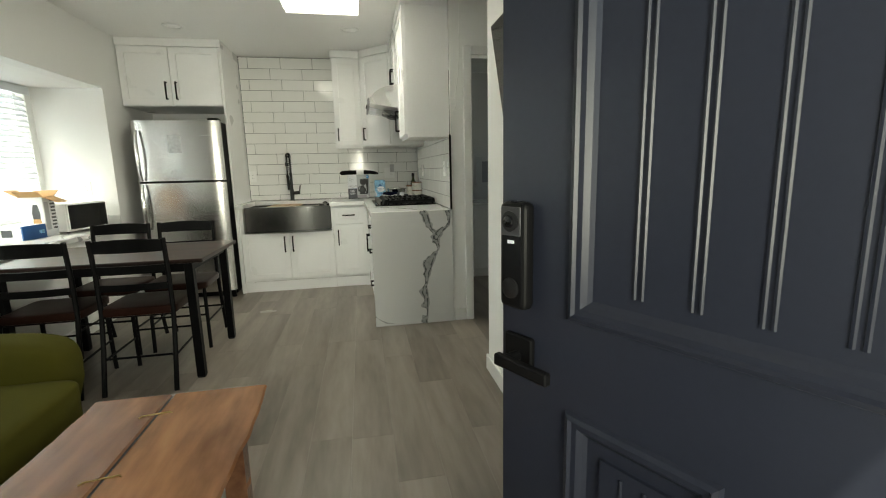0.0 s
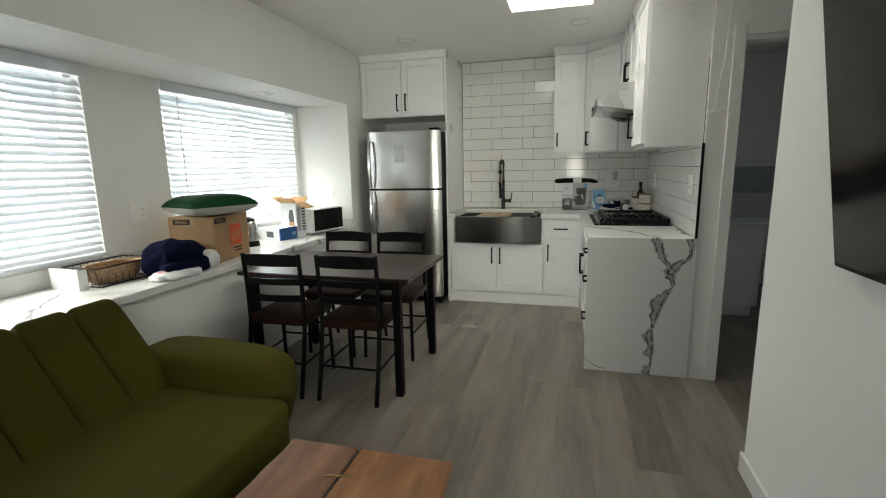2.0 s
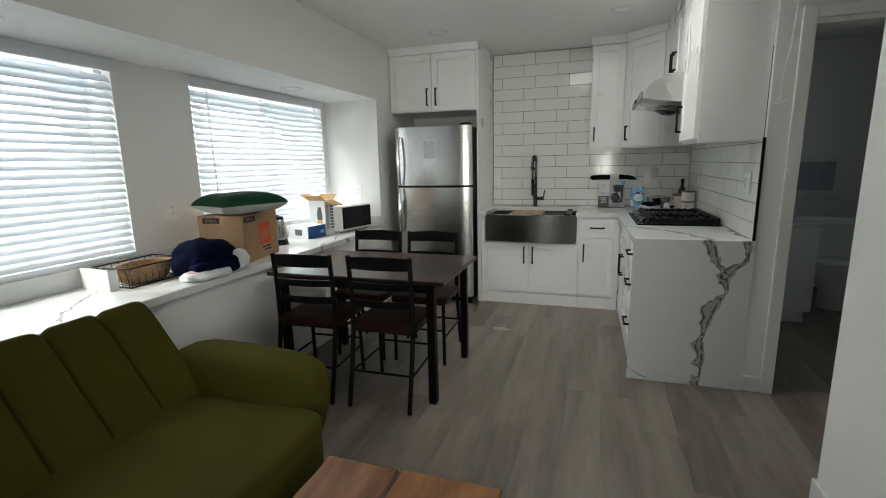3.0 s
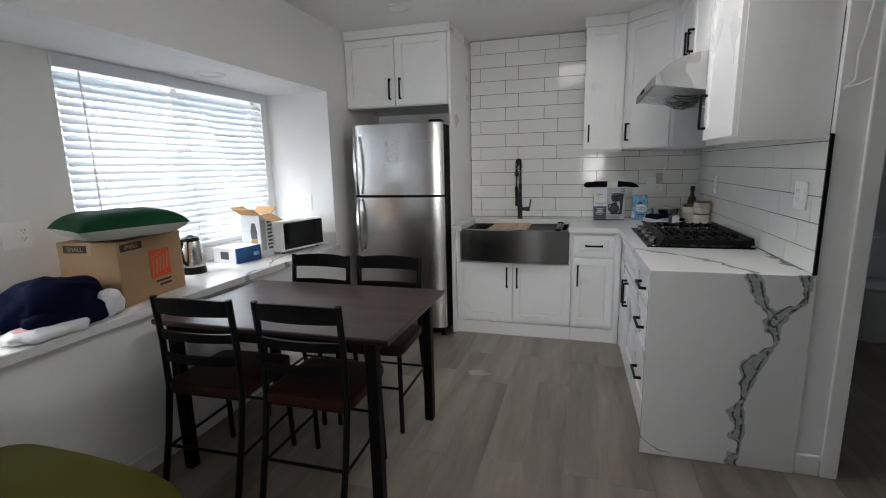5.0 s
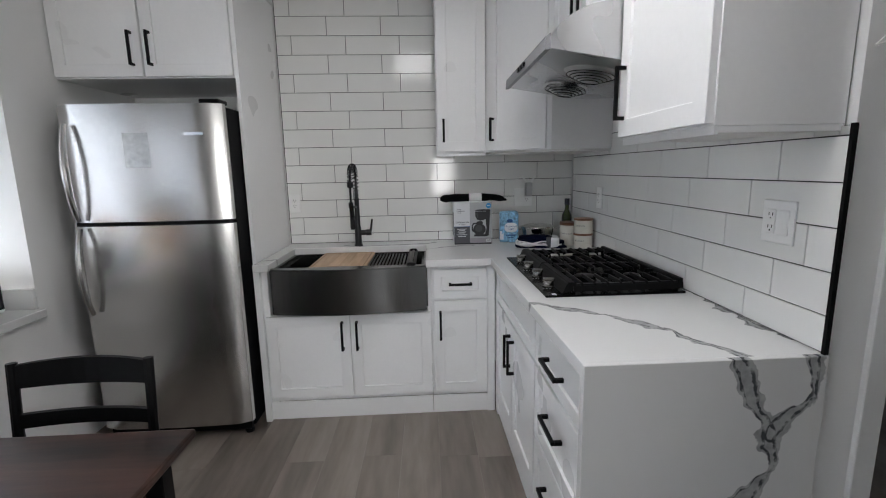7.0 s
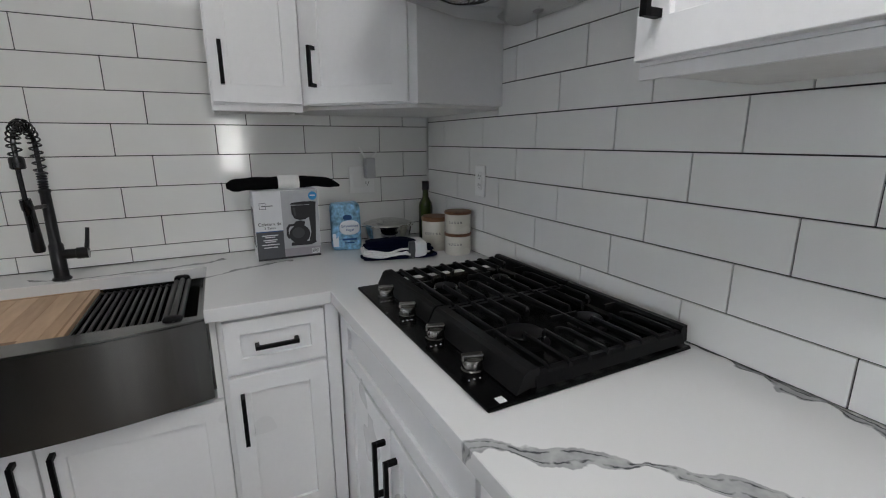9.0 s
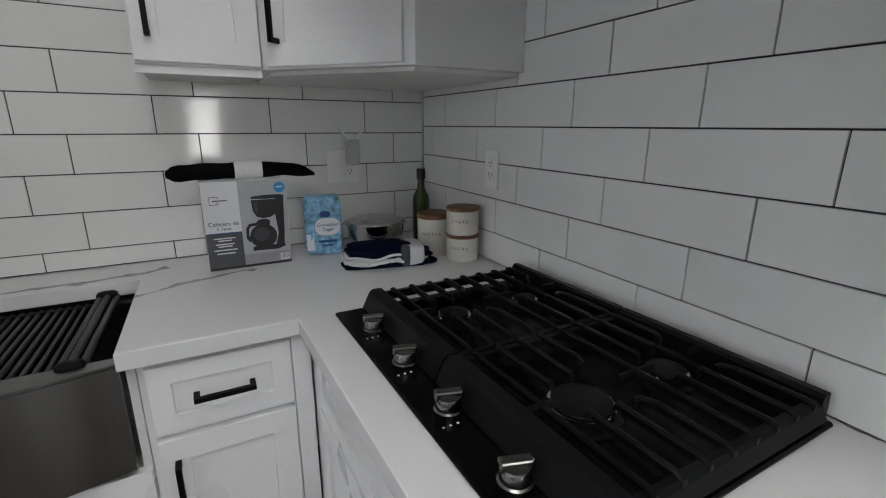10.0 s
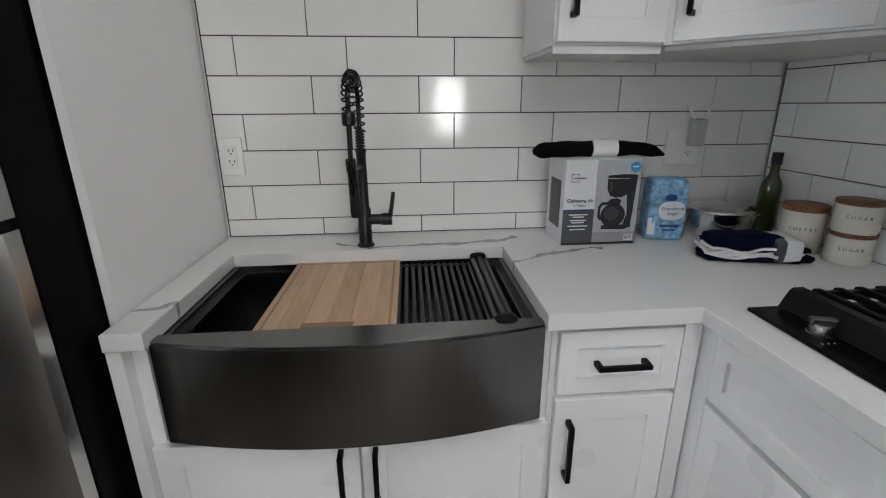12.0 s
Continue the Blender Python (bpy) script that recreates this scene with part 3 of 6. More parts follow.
# ---- cabinets ----
def shaker(w, h, inset=0.058, depth=0.02, slab=False):
    """A shaker front in the xz plane, facing -y, its lower left corner at the origin."""
    bm = bmesh.new()
    g = 0.0015

    def ring(off, y):
        return [bm.verts.new(p) for p in ((off, y, off), (w - off, y, off), (w - off, y, h - off), (off, y, h - off))]

    loops = [ring(g, depth), ring(g, 0.0015), ring(g + 0.0015, 0), ring(inset - 0.001, 0), ring(inset, 0.001), ring(inset + 0.001, 0.009)]
    for a, c in zip(loops, loops[1:]):
        for j in range(4):
            bm.faces.new((a[j], a[(j + 1) % 4], c[(j + 1) % 4], c[j]))
    bm.faces.new(loops[0][::-1]), bm.faces.new(loops[-1])
    bmesh.ops.recalc_face_normals(bm, faces=bm.faces)
    return bm


def pull(length, upright=True):
    """A square black bar pull on two posts; its middle at the origin, facing -y."""
    bm = bmesh.new()
    a = length / 2
    box(bm, -a, -0.034, -0.006, a, -0.023, 0.006, 0.001)
    for s in (-1, 1):
        x = s * (a - 0.006)
        box(bm, x - 0.006, -0.023, -0.006, x + 0.006, 0, 0.006)
    if upright:
        bmesh.ops.rotate(bm, verts=bm.verts, matrix=Matrix.Rotation(radians(90), 3, "Y"))
    return bm


def front(parent, name, w, h, m, handle=None, length=0.16, upright=True):
    d = part(name, shaker(w, h, 0.058 if h > 0.2 else 0.045), CAB, parent, m=m)
    if handle:
        part("handle", pull(length, upright), BLACK, d, "black square bar handle", m=m @ Matrix.Translation((handle[0], 0, handle[1])))
    return d


KICK = 0.105
FY = E_BACK + 0.022           # faces of the back row's carcasses
SIDE = pose(0, 0, 0, 0, 0, -90)  # turns a front to face -x

# sink base
t = thing("sink_cabinet", -0.345, FY, 0, "white shaker base cabinet under the farmhouse sink", "cabinet", "base cabinets")
bm = B(-0.49, 0.02, KICK, 0.44, 0.6, 0.60)
box(bm, -0.49, 0.02, 0.60, -0.43, 0.6, 0.852)
box(bm, 0.424, 0.02, 0.60, 0.44, 0.6, 0.852)
part("body", bm, CAB, t)
part("toe_kick", B(-0.49, 0.012, 0, 0.44, 0.02, KICK - 0.002), CAB, t)
front(t, "door", 0.452, 0.475, pose(-0.455, 0, KICK + 0.02), (0.41, 0.36))
front(t, "door", 0.442, 0.475, pose(-0.001, 0, KICK + 0.02), (0.035, 0.36))
part("panel", B(-0.49, -0.012, 0, -0.46, 0.02, 0.852), CAB, t)

# drawer base
t = thing("drawer_cabinet", 0.26, FY, 0, "narrow white shaker base cabinet with one drawer", "cabinet", "base cabinets")
part("body", B(-0.163, 0.02, KICK, 0.187, 0.6, 0.852), CAB, t)
part("filler", B(0.145, 0.004, 0.0, 0.187, 0.02, 0.852), CAB, t)
part("toe_kick", B(-0.163, 0.012, 0, 0.145, 0.02, KICK - 0.002), CAB, t)
front(t, "drawer", 0.292, 0.165, pose(-0.15, 0, 0.672), (0.146, 0.083), 0.125, False)
front(t, "door", 0.292, 0.535, pose(-0.15, 0, KICK + 0.02), (0.035, 0.40))

# side row: cooktop base and drawer stack
FX = 0.437   # the side row stands square to the back row
t = thing("cooktop_cabinet", U(FX, 4.80), 4.80, 0, "white shaker base cabinet under the cooktop", "cabinet", "base cabinets", rz=0.01)
part("body", B(0.02, -0.43, KICK, 0.6, 0.38, 0.852), CAB, t)
part("toe_kick", B(0.012, -0.43, 0, 0.02, 0.38, KICK - 0.002), CAB, t)
part("filler", B(0.003, 0.372, 0.0, 0.02, 0.43, 0.852), CAB, t)
front(t, "false_front", 0.80, 0.165, pose(0, 0.37, 0.672) @ SIDE)
front(t, "door", 0.398, 0.535, pose(0, 0.37, KICK + 0.02) @ SIDE, (0.36, 0.40))
front(t, "door", 0.398, 0.535, pose(0, -0.032, KICK + 0.02) @ SIDE, (0.038, 0.40))
t = thing("drawer_stack", U(FX, 4.1), 4.1, 0, "white shaker base cabinet with three drawers", "cabinet", "base cabinets", rz=0.01)
part("body", B(0.02, -0.237, KICK, 0.6, 0.268, 0.852), CAB, t)
part("toe_kick", B(0.012, -0.237, 0, 0.02, 0.268, KICK - 0.002), CAB, t)
front(t, "drawer", 0.49, 0.165, pose(0, 0.258, 0.672) @ SIDE, (0.245, 0.083), 0.16, False)
front(t, "drawer", 0.49, 0.265, pose(0, 0.258, 0.395) @ SIDE, (0.245, 0.16), 0.16, False)
front(t, "drawer", 0.49, 0.265, pose(0, 0.258, KICK + 0.02) @ SIDE, (0.245, 0.16), 0.16, False)

# cabinet over the fridge, with its tall side panel
t = thing("fridge_cabinet", -1.29, 5.255, 1.84, "white shaker wall cabinet above the fridge", "cabinet", "wall cabinets")
part("body", B(-0.435, 0.02, 0, 0.432, 0.63, 0.53), CAB, t)
part("crown", B(-0.435, -0.006, 0.53, 0.455, 0.63, 0.598), CAB, t)
front(t, "door", 0.425, 0.52, pose(-0.43, 0, 0.005), (0.385, 0.13), 0.16)
front(t, "door", 0.425, 0.52, pose(0.002, 0, 0.005), (0.04, 0.13), 0.16)
t = thing("tall_filler_cabinet", -0.847, 5.262, 0, "tall white panel between fridge and sink", "cabinet")
part("panel", B(-0.009, 0, 0, 0.009, 0.62, 2.37), CAB, t)

# wall cabinets over the worktop
UZ, UH = 1.462, 0.905
t = thing("wall_cabinet", 0.30, 5.53, UZ, "tall narrow white shaker wall cabinet", "cabinet", "wall cabinets")
part("body", B(-0.146, 0.02, 0.0, 0.14, 0.35, UH), CAB, t)
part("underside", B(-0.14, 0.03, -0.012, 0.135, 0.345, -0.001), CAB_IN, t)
part("crown", B(-0.155, -0.006, UH, 0.14, 0.35, 0.976), CAB, t)
part("light_rail", B(-0.146, 0.02, -0.02, 0.14, 0.03, -0.001), CAB, t)
front(t, "door", 0.282, UH - 0.008, pose(-0.143, 0, 0.004), (0.035, 0.12), 0.13)
CX0, CY0, CX1, CY1 = 0.442, 5.53, 0.733, 5.235
t = thing("corner_cabinet", CX0, CY0, UZ, "white shaker diagonal corner wall cabinet", "cabinet", "wall cabinets")
w, d = CX1 - CX0, CY1 - CY0
ln, an = math.hypot(w, d), math.degrees(math.atan2(d, w))
ow, od = 1.07 - CX0, 5.876 - CY0
ox, oy = 0.02 * math.sin(radians(-an)), 0.02 * math.cos(radians(an))
part("body", prism(bmesh.new(), [(0, oy), (w + ox, d), (ow, d), (ow, od), (0, od)], 0, UH), CAB, t)
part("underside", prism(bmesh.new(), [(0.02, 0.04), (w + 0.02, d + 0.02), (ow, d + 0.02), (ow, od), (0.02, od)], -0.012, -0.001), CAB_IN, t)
part("crown", prism(bmesh.new(), [(0, oy - 0.03), (w + ox - 0.02, d - 0.006), (ow, d - 0.006), (ow, od), (0, od)], UH, 0.976), CAB, t)
front(t, "door", ln - 0.03, UH - 0.008, pose(0, 0, 0.004, 0, 0, an) @ pose(0.012, -0.002, 0), (0.04, 0.12), 0.13)
UX = 0.742
t = thing("hood_cabinet", UX, 4.76, 1.905, "short white shaker wall cabinet above the range hood", "cabinet", "wall cabinets")
part("body", B(0.02, -0.375, 0, 0.33, 0.46, 0.462), CAB, t)
part("crown", B(-0.006, -0.375, 0.462, 0.33, 0.46, 0.533), CAB, t)
front(t, "door", 0.412, 0.455, pose(0, 0.455, 0.004) @ SIDE, (0.372, 0.13), 0.13)
front(t, "door", 0.412, 0.455, pose(0, 0.04, 0.004) @ SIDE, (0.038, 0.13), 0.13)
t = thing("end_cabinet", UX, 4.12, UZ - 0.006, "tall white shaker wall cabinet at the end of the row", "cabinet", "wall cabinets")
part("body", B(0.02, -0.245, 0, 0.338, 0.258, UH), CAB, t)
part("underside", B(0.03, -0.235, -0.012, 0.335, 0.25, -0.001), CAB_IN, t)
part("light_rail", B(0.02, -0.245, -0.02, 0.03, 0.258, -0.001), CAB, t)
part("light_rail", B(0.03, -0.245, -0.016, 0.338, -0.236, -0.001), CAB, t)
part("crown", B(-0.006, -0.251, UH, 0.338, 0.258, 0.982), CAB, t)
front(t, "door", 0.495, UH - 0.008, pose(0, 0.255, 0.004) @ SIDE, (0.04, 0.14), 0.17)

# ---- range hood ----
t = thing("range_hood", UX, 4.76, 1.70, "stainless steel under-cabinet range hood with slanted visor", "range hood")
prof = [(-0.245, 0.055), (-0.24, 0.085), (-0.205, 0.13), (-0.16, 0.163), (-0.105, 0.187), (-0.03, 0.203), (0.32, 0.203), (0.32, 0.0), (0.1, 0.0)]
part("canopy", prism(bmesh.new(), prof, -0.378, 0.378, axis=1), STEELH, t, smooth=True)
part("visor_strip", prism(bmesh.new(), [(-0.255, 0.047), (-0.252, 0.09), (-0.236, 0.10), (-0.236, 0.05)], -0.379, 0.379, axis=1), GREYP, t)
for y in (-0.16, 0.16):
    m = pose(-0.02, y, 0.018, 0, 9, 0)
    part("fan_grille", lathe(bmesh.new(), [(0.02, -0.035), (0.05, -0.03), (0.085, -0.012), (0.11, 0.006), (0.11, 0.012)]), STEELH, t, m=m, smooth=True)
    bm = bmesh.new()
    for k in range(5):
        r = 0.035 + 0.014 * k
        tube(bm, [(r * math.cos(2 * math.pi * j / 24), r * math.sin(2 * math.pi * j / 24), -0.036 + 0.0055 * k) for j in range(24)], 0.0018, 5, closed=True)
    part("grille_ring", bm, BLACK, t, m=m)
for y in (-0.05, 0.0, 0.05):
    part("button", B(-0.262, y - 0.014, 0.062, -0.25, y + 0.014, 0.08, 0.002), BLACK, t)

# ---- fridge ----
t = thing("fridge", -1.235, 5.05, 0, "stainless steel top-freezer fridge with black sides", "fridge")
part("case", B(-0.372, 0.075, 0.03, 0.372, 0.8, 1.68, 0.006), BLACKCASE, t)


def fridge_door(z0, z1, name):
    bm = bmesh.new()
    line = [(-0.374, 0.07)]
    for i in range(13):
        x = -0.374 + 0.748 * i / 12
        edge = min(1, (0.374 - abs(x)) / 0.03)
        line.append((x, 0.016 * (x / 0.374) ** 2 + 0.022 * (1 - edge) ** 2))
    line.append((0.374, 0.07))
    prism(bm, line, z0, z1)
    return part(name, bm, STEEL, t, smooth=True)


fz = fridge_door(1.148, 1.69, "freezer_door")
fd = fridge_door(0.075, 1.128, "fridge_door")
for d, z0, z1 in ((fz, 1.155, 1.60), (fd, 0.70, 1.12)):
    zs = [z0 + (z1 - z0) * i / 14 for i in range(15)]
    pts = [(-0.318, 0.008 - 0.052 * (math.sin(math.pi * (i + 0.6) / 15.2) ** 0.55), z) for i, z in enumerate(zs)]
    part("handle", tube(bmesh.new(), pts, [0.017 - 0.006 * abs(i - 7) / 7 for i in range(15)], 8), STEEL, d, "curved steel handle", smooth=True)
part("gasket", B(-0.36, 0.03, 1.128, 0.36, 0.075, 1.148), BLACK, t)
part("badge", B(0.20, 0.0, 1.545, 0.29, 0.006, 1.56, 0.001), CHROME, fz)
part("hinge_cap", B(0.27, 0.03, 1.69, 0.36, 0.13, 1.712, 0.004), BLACK, t)
part("energy_sticker", B(-0.075, -0.0015, 1.40, 0.04, 0.003, 1.56), mat("clear_film_label", (0.5, 0.5, 0.49), 0.34, 0.95, vary=0.12, blotch=30), fz)
part("base_grille", B(-0.36, 0.05, 0.02, 0.36, 0.08, 0.072, 0.003), BLACK, t)
for x in (-0.34, 0.34):
    part("foot", lathe(bmesh.new(), [(0.022, 0), (0.024, 0.012), (0.014, 0.03)], 12, (x, 0.07)), BLACK, t)

# ---- farmhouse sink ----
t = thing("farmhouse_sink", -0.34, E_BACK, 0.615, "gunmetal steel apron-front workstation sink", "sink")
bm = bmesh.new()
cols, z_lo, z_hi = 24, 0.0, 0.248
outer = []
for i in range(cols + 1):
    x = -0.412 + 0.824 * i / cols
    outer.append((x, 0.014 - 0.055 * (1 - (x / 0.412) ** 2)))
prism(bm, outer + [(0.412, 0.05), (-0.412, 0.05)], z_lo, z_hi)
bmesh.ops.bevel(bm, geom=[e for e in bm.edges if abs(e.verts[0].co.z - e.verts[1].co.z) < 1e-6 and min(e.verts[0].co.y, e.verts[1].co.y) < 0.03 and e.verts[0].co.y < 0.03 and e.verts[1].co.y < 0.03], offset=0.006, segments=2, affect="EDGES")
part("apron", bm, GUN, t, smooth=True)
x0, x1, y0, y1, zt, zb = -0.400, 0.400, 0.05, 0.512, 0.236, 0.02
for a in ((x0 - 0.02, y0, zb, x0, y1, zt), (x1, y0, zb, x1 + 0.02, y1, zt), (x0 - 0.02, y1, zb, x1 + 0.02, y1 + 0.012, zt)):
    part("basin_wall", B(*a), GUN, t)
part("basin_floor", B(x0 - 0.02, y0, zb - 0.01, x1 + 0.02, y1, zb), GUN, t)
for a in ((x0, y0, 0.2, x0 + 0.014, y1, 0.214), (x1 - 0.014, y0, 0.2, x1, y1, 0.214), (x0 + 0.014, y1 - 0.014, 0.2, x1 - 0.014, y1, 0.214)):
    part("ledge", B(*a), GUN, t)
part("drain", lathe(bmesh.new(), [(0.055, zb), (0.055, zb + 0.004), (0.03, zb + 0.002)], 20, (0.0, 0.3)), CHROME, t)
t = thing("cutting_board", -0.408, 5.44, 0.829, "pale bamboo cutting board laid across the sink", "cutting board")
for i in range(6):
    x = -0.155 + 0.31 * i / 6
    part("stave", B(x, -0.225, 0.0, x + 0.31 / 6 - 0.0002, 0.243, 0.03, 0.0012), BAMBOO, t)
# groove and grip slot are flat strips; their recess shade is in the darker colour
GROOVE_SHADE = mat("groove_shade_wood", (0.34, 0.21, 0.12), 0.6)
bm = B(-0.142, -0.212, 0.0297, -0.136, 0.23, 0.0303)
box(bm, 0.136, -0.212, 0.0297, 0.142, 0.23, 0.0303)
box(bm, -0.136, -0.212, 0.0297, 0.136, -0.206, 0.0303)
box(bm, -0.136, 0.224, 0.0297, 0.136, 0.23, 0.0303)
part("juice_groove", bm, GROOVE_SHADE, t)
part("grip_slot", B(-0.055, -0.196, 0.0295, 0.06, -0.172, 0.0306), mat("slot_shade_wood", (0.25, 0.15, 0.09), 0.6), t)
t = thing("roll_up_rack", -0.10, 5.44, 0.829, "black roll-up drying rack over the sink", "drying rack")
for i in range(12):
    x = -0.152 + 0.0195 * i
    part("rod", tube(bmesh.new(), [(x, -0.215, 0.012), (x, 0.24, 0.012)], 0.0052, 8), RACK, t, smooth=True)
for x, z in ((0.072, 0.026), (0.09, 0.031), (0.108, 0.024)):
    part("rolled_rod", tube(bmesh.new(), [(x, -0.205, z), (x + 0.004, 0.245, z)], 0.0085, 10), RACK, t, smooth=True)
for y in (-0.2, 0.22):
    part("end_strip", B(-0.158, y - 0.012, 0.004, 0.06, y + 0.012, 0.017, 0.003), BLACK, t)
for y in (-0.2, 0.238):
    part("end_cap", puff(bmesh.new(), 0.092, y, 0.028, 0.052, 0.03, 0.034, 0.6, 20, 10), BLACK, t, smooth=True)

# ---- faucet ----
t = thing("kitchen_faucet", -0.36, 5.735, TOP, "gunmetal spring-neck kitchen faucet", "faucet")
part("base", lathe(bmesh.new(), [(0.027, 0), (0.027, 0.006), (0.021, 0.012), (0.0205, 0.118), (0.016, 0.126), (0.0145, 0.29), (0.0165, 0.294), (0.0165, 0.302), (0.009, 0.306)]), FAUCET, t, smooth=True)
bm = tube(bmesh.new(), [(0, 0, 0.085), (0.052, 0, 0.085), (0.053, 0, 0.085), (0.085, 0, 0.085)], [0.0165, 0.0165, 0.0195, 0.0195], 16)
lever = part("lever_body", bm, FAUCET, t, smooth=True)
part("lever", tube(bmesh.new(), [(0.08, 0, 0.095), (0.086, 0, 0.13), (0.092, 0, 0.17)], [0.0075, 0.0065, 0.006], 8), FAUCET, lever, smooth=True)
for k in range(6):
    part("rib", lathe(bmesh.new(), [(0.010, 0.306 + 0.0085 * k), (0.0142, 0.309 + 0.0085 * k), (0.0142, 0.311 + 0.0085 * k), (0.010, 0.314 + 0.0085 * k)], 20), FAUCET, t, smooth=True)
arc = []
for i in range(41):
    a = math.pi * i / 40
    arc.append(Vector((-0.012 * (1 - math.cos(a)) / 2, -0.068 + 0.068 * math.cos(a), 0.434 + 0.068 * math.sin(a))))
path = [Vector((0, 0, 0.352 + 0.08 * i / 12)) for i in range(12)] + arc + [Vector((-0.012, -0.136, 0.434 - 0.03 * i / 4)) for i in range(1, 5)]
part("hose", tube(bmesh.new(), path + [Vector((-0.014, -0.134, 0.36)), Vector((-0.016, -0.122, 0.27))], 0.0068, 8), FAUCET, t, smooth=True)
coil, turns = [], 17
for i in range(turns * 14):
    f = i / (turns * 14) * (len(path) - 1)
    k = min(int(f), len(path) - 2)
    p = path[k].lerp(path[k + 1], f - k)
    d = (path[k + 1] - path[k]).normalized()
    n1 = Vector((1, 0, 0))
    n2 = d.cross(n1)
    a = 2 * math.pi * i / 14
    coil.append(p + (n1 * math.cos(a) + n2 * math.sin(a)) * 0.0158)
part("spring", tube(bmesh.new(), coil, 0.0027, 6), FAUCET, t, smooth=True)
part("collar", lathe(bmesh.new(), [(0.015, 0.374), (0.0185, 0.378), (0.0185, 0.404), (0.015, 0.41)], 20, (-0.0125, -0.1355)), FAUCET, t, smooth=True)
part("spray_head", tube(bmesh.new(), [(-0.0165, -0.124, 0.285), (-0.015, -0.118, 0.255), (-0.0145, -0.117, 0.25), (-0.013, -0.112, 0.19), (-0.012, -0.108, 0.13), (-0.012, -0.107, 0.12)], [0.014, 0.0155, 0.0135, 0.0145, 0.0165, 0.014], 14), FAUCET, t, smooth=True)
part("spray_button", B(-0.018, -0.134, 0.185, -0.008, -0.122, 0.235, 0.002), BLACK, t)
part("holder", tube(bmesh.new(), [(0, 0, 0.25), (-0.013, -0.108, 0.255)], 0.006, 8), FAUCET, t)


# ---- cooktop ----
t = thing("gas_cooktop", U(0.757, 4.79), 4.79, TOP, "black four-burner gas cooktop with cast iron grates", "cooktop", rz=0.01)
part("plate", B(-0.27, -0.375, 0, 0.262, 0.375, 0.009, 0.003), HOBGLASS, t)
for k, y in enumerate((0.246, 0.086, -0.076, -0.242)):
    kb = part("knob", lathe(bmesh.new(), [(0.0235, 0.009), (0.0235, 0.013), (0.0205, 0.015), (0.020, 0.03), (0.018, 0.033)], 24, (-0.222, y)), KNOB, t, "brushed steel knob", smooth=True)
    part("grip", B(-0.0225, -0.008, 0.028, 0.0225, 0.008, 0.044, 0.0035, segments=2), KNOB, kb, m=pose(-0.222, y, 0, 0, 0, -18))
    bm = bmesh.new()
    for j in range(3):
        lathe(bm, [(0.002, 0.0092), (0.002, 0.0096)], 8, (-0.25 + 0.012 * j, y - 0.035))
    part("mark", bm, PRINT_W, t)
BURNERS = ((-0.052, 0.2, 0.036), (0.144, 0.2, 0.03), (-0.052, -0.18, 0.05), (0.144, -0.18, 0.036))
for x, y, r in BURNERS:
    bu = part("burner", lathe(bmesh.new(), [(r + 0.012, 0.009), (r + 0.01, 0.014), (r, 0.016), (r - 0.004, 0.026)], 24, (x, y)), IRON, t, smooth=True)
    part("igniter", lathe(bmesh.new(), [(0.004, 0.012), (0.004, 0.03), (0.002, 0.032)], 10, (x - r - 0.004, y - 0.012)), CHROME, bu, smooth=True)
    part("flame_ring", lathe(bmesh.new(), [(r - 0.002, 0.0262), (r + 0.001, 0.0285), (r - 0.006, 0.029)], 28, (x, y)), CHROME, bu, smooth=True)
    part("cap", lathe(bmesh.new(), [(r - 0.006, 0.029), (r - 0.004, 0.033), (r - 0.012, 0.036)], 24, (x, y)), IRON, bu, smooth=True)
GZ = 0.054
xa, xb = -0.176, 0.25


def blade(bm, pts, w=0.0085, h=0.014):
    """A cast bar with a chamfered top, swept along points that mark its top."""
    rows = []
    for k, p in enumerate(pts):
        a, b = Vector(pts[max(k - 1, 0)]), Vector(pts[min(k + 1, len(pts) - 1)])
        d = (b - a).normalized()
        sd = Vector((-d.y, d.x, 0)).normalized() * (w / 2)
        up = Vector((0, 0, 1))
        p = Vector(p)
        rows.append([bm.verts.new(p + sd * f + up * e) for f, e in ((0.7, -h), (1, -0.004), (0.55, 0), (-0.55, 0), (-1, -0.004), (-0.7, -h))])
    for r, q in zip(rows, rows[1:]):
        for c in range(6):
            bm.faces.new((r[c], r[(c + 1) % 6], q[(c + 1) % 6], q[c]))
    bm.faces.new(rows[0][::-1])
    bm.faces.new(rows[-1])


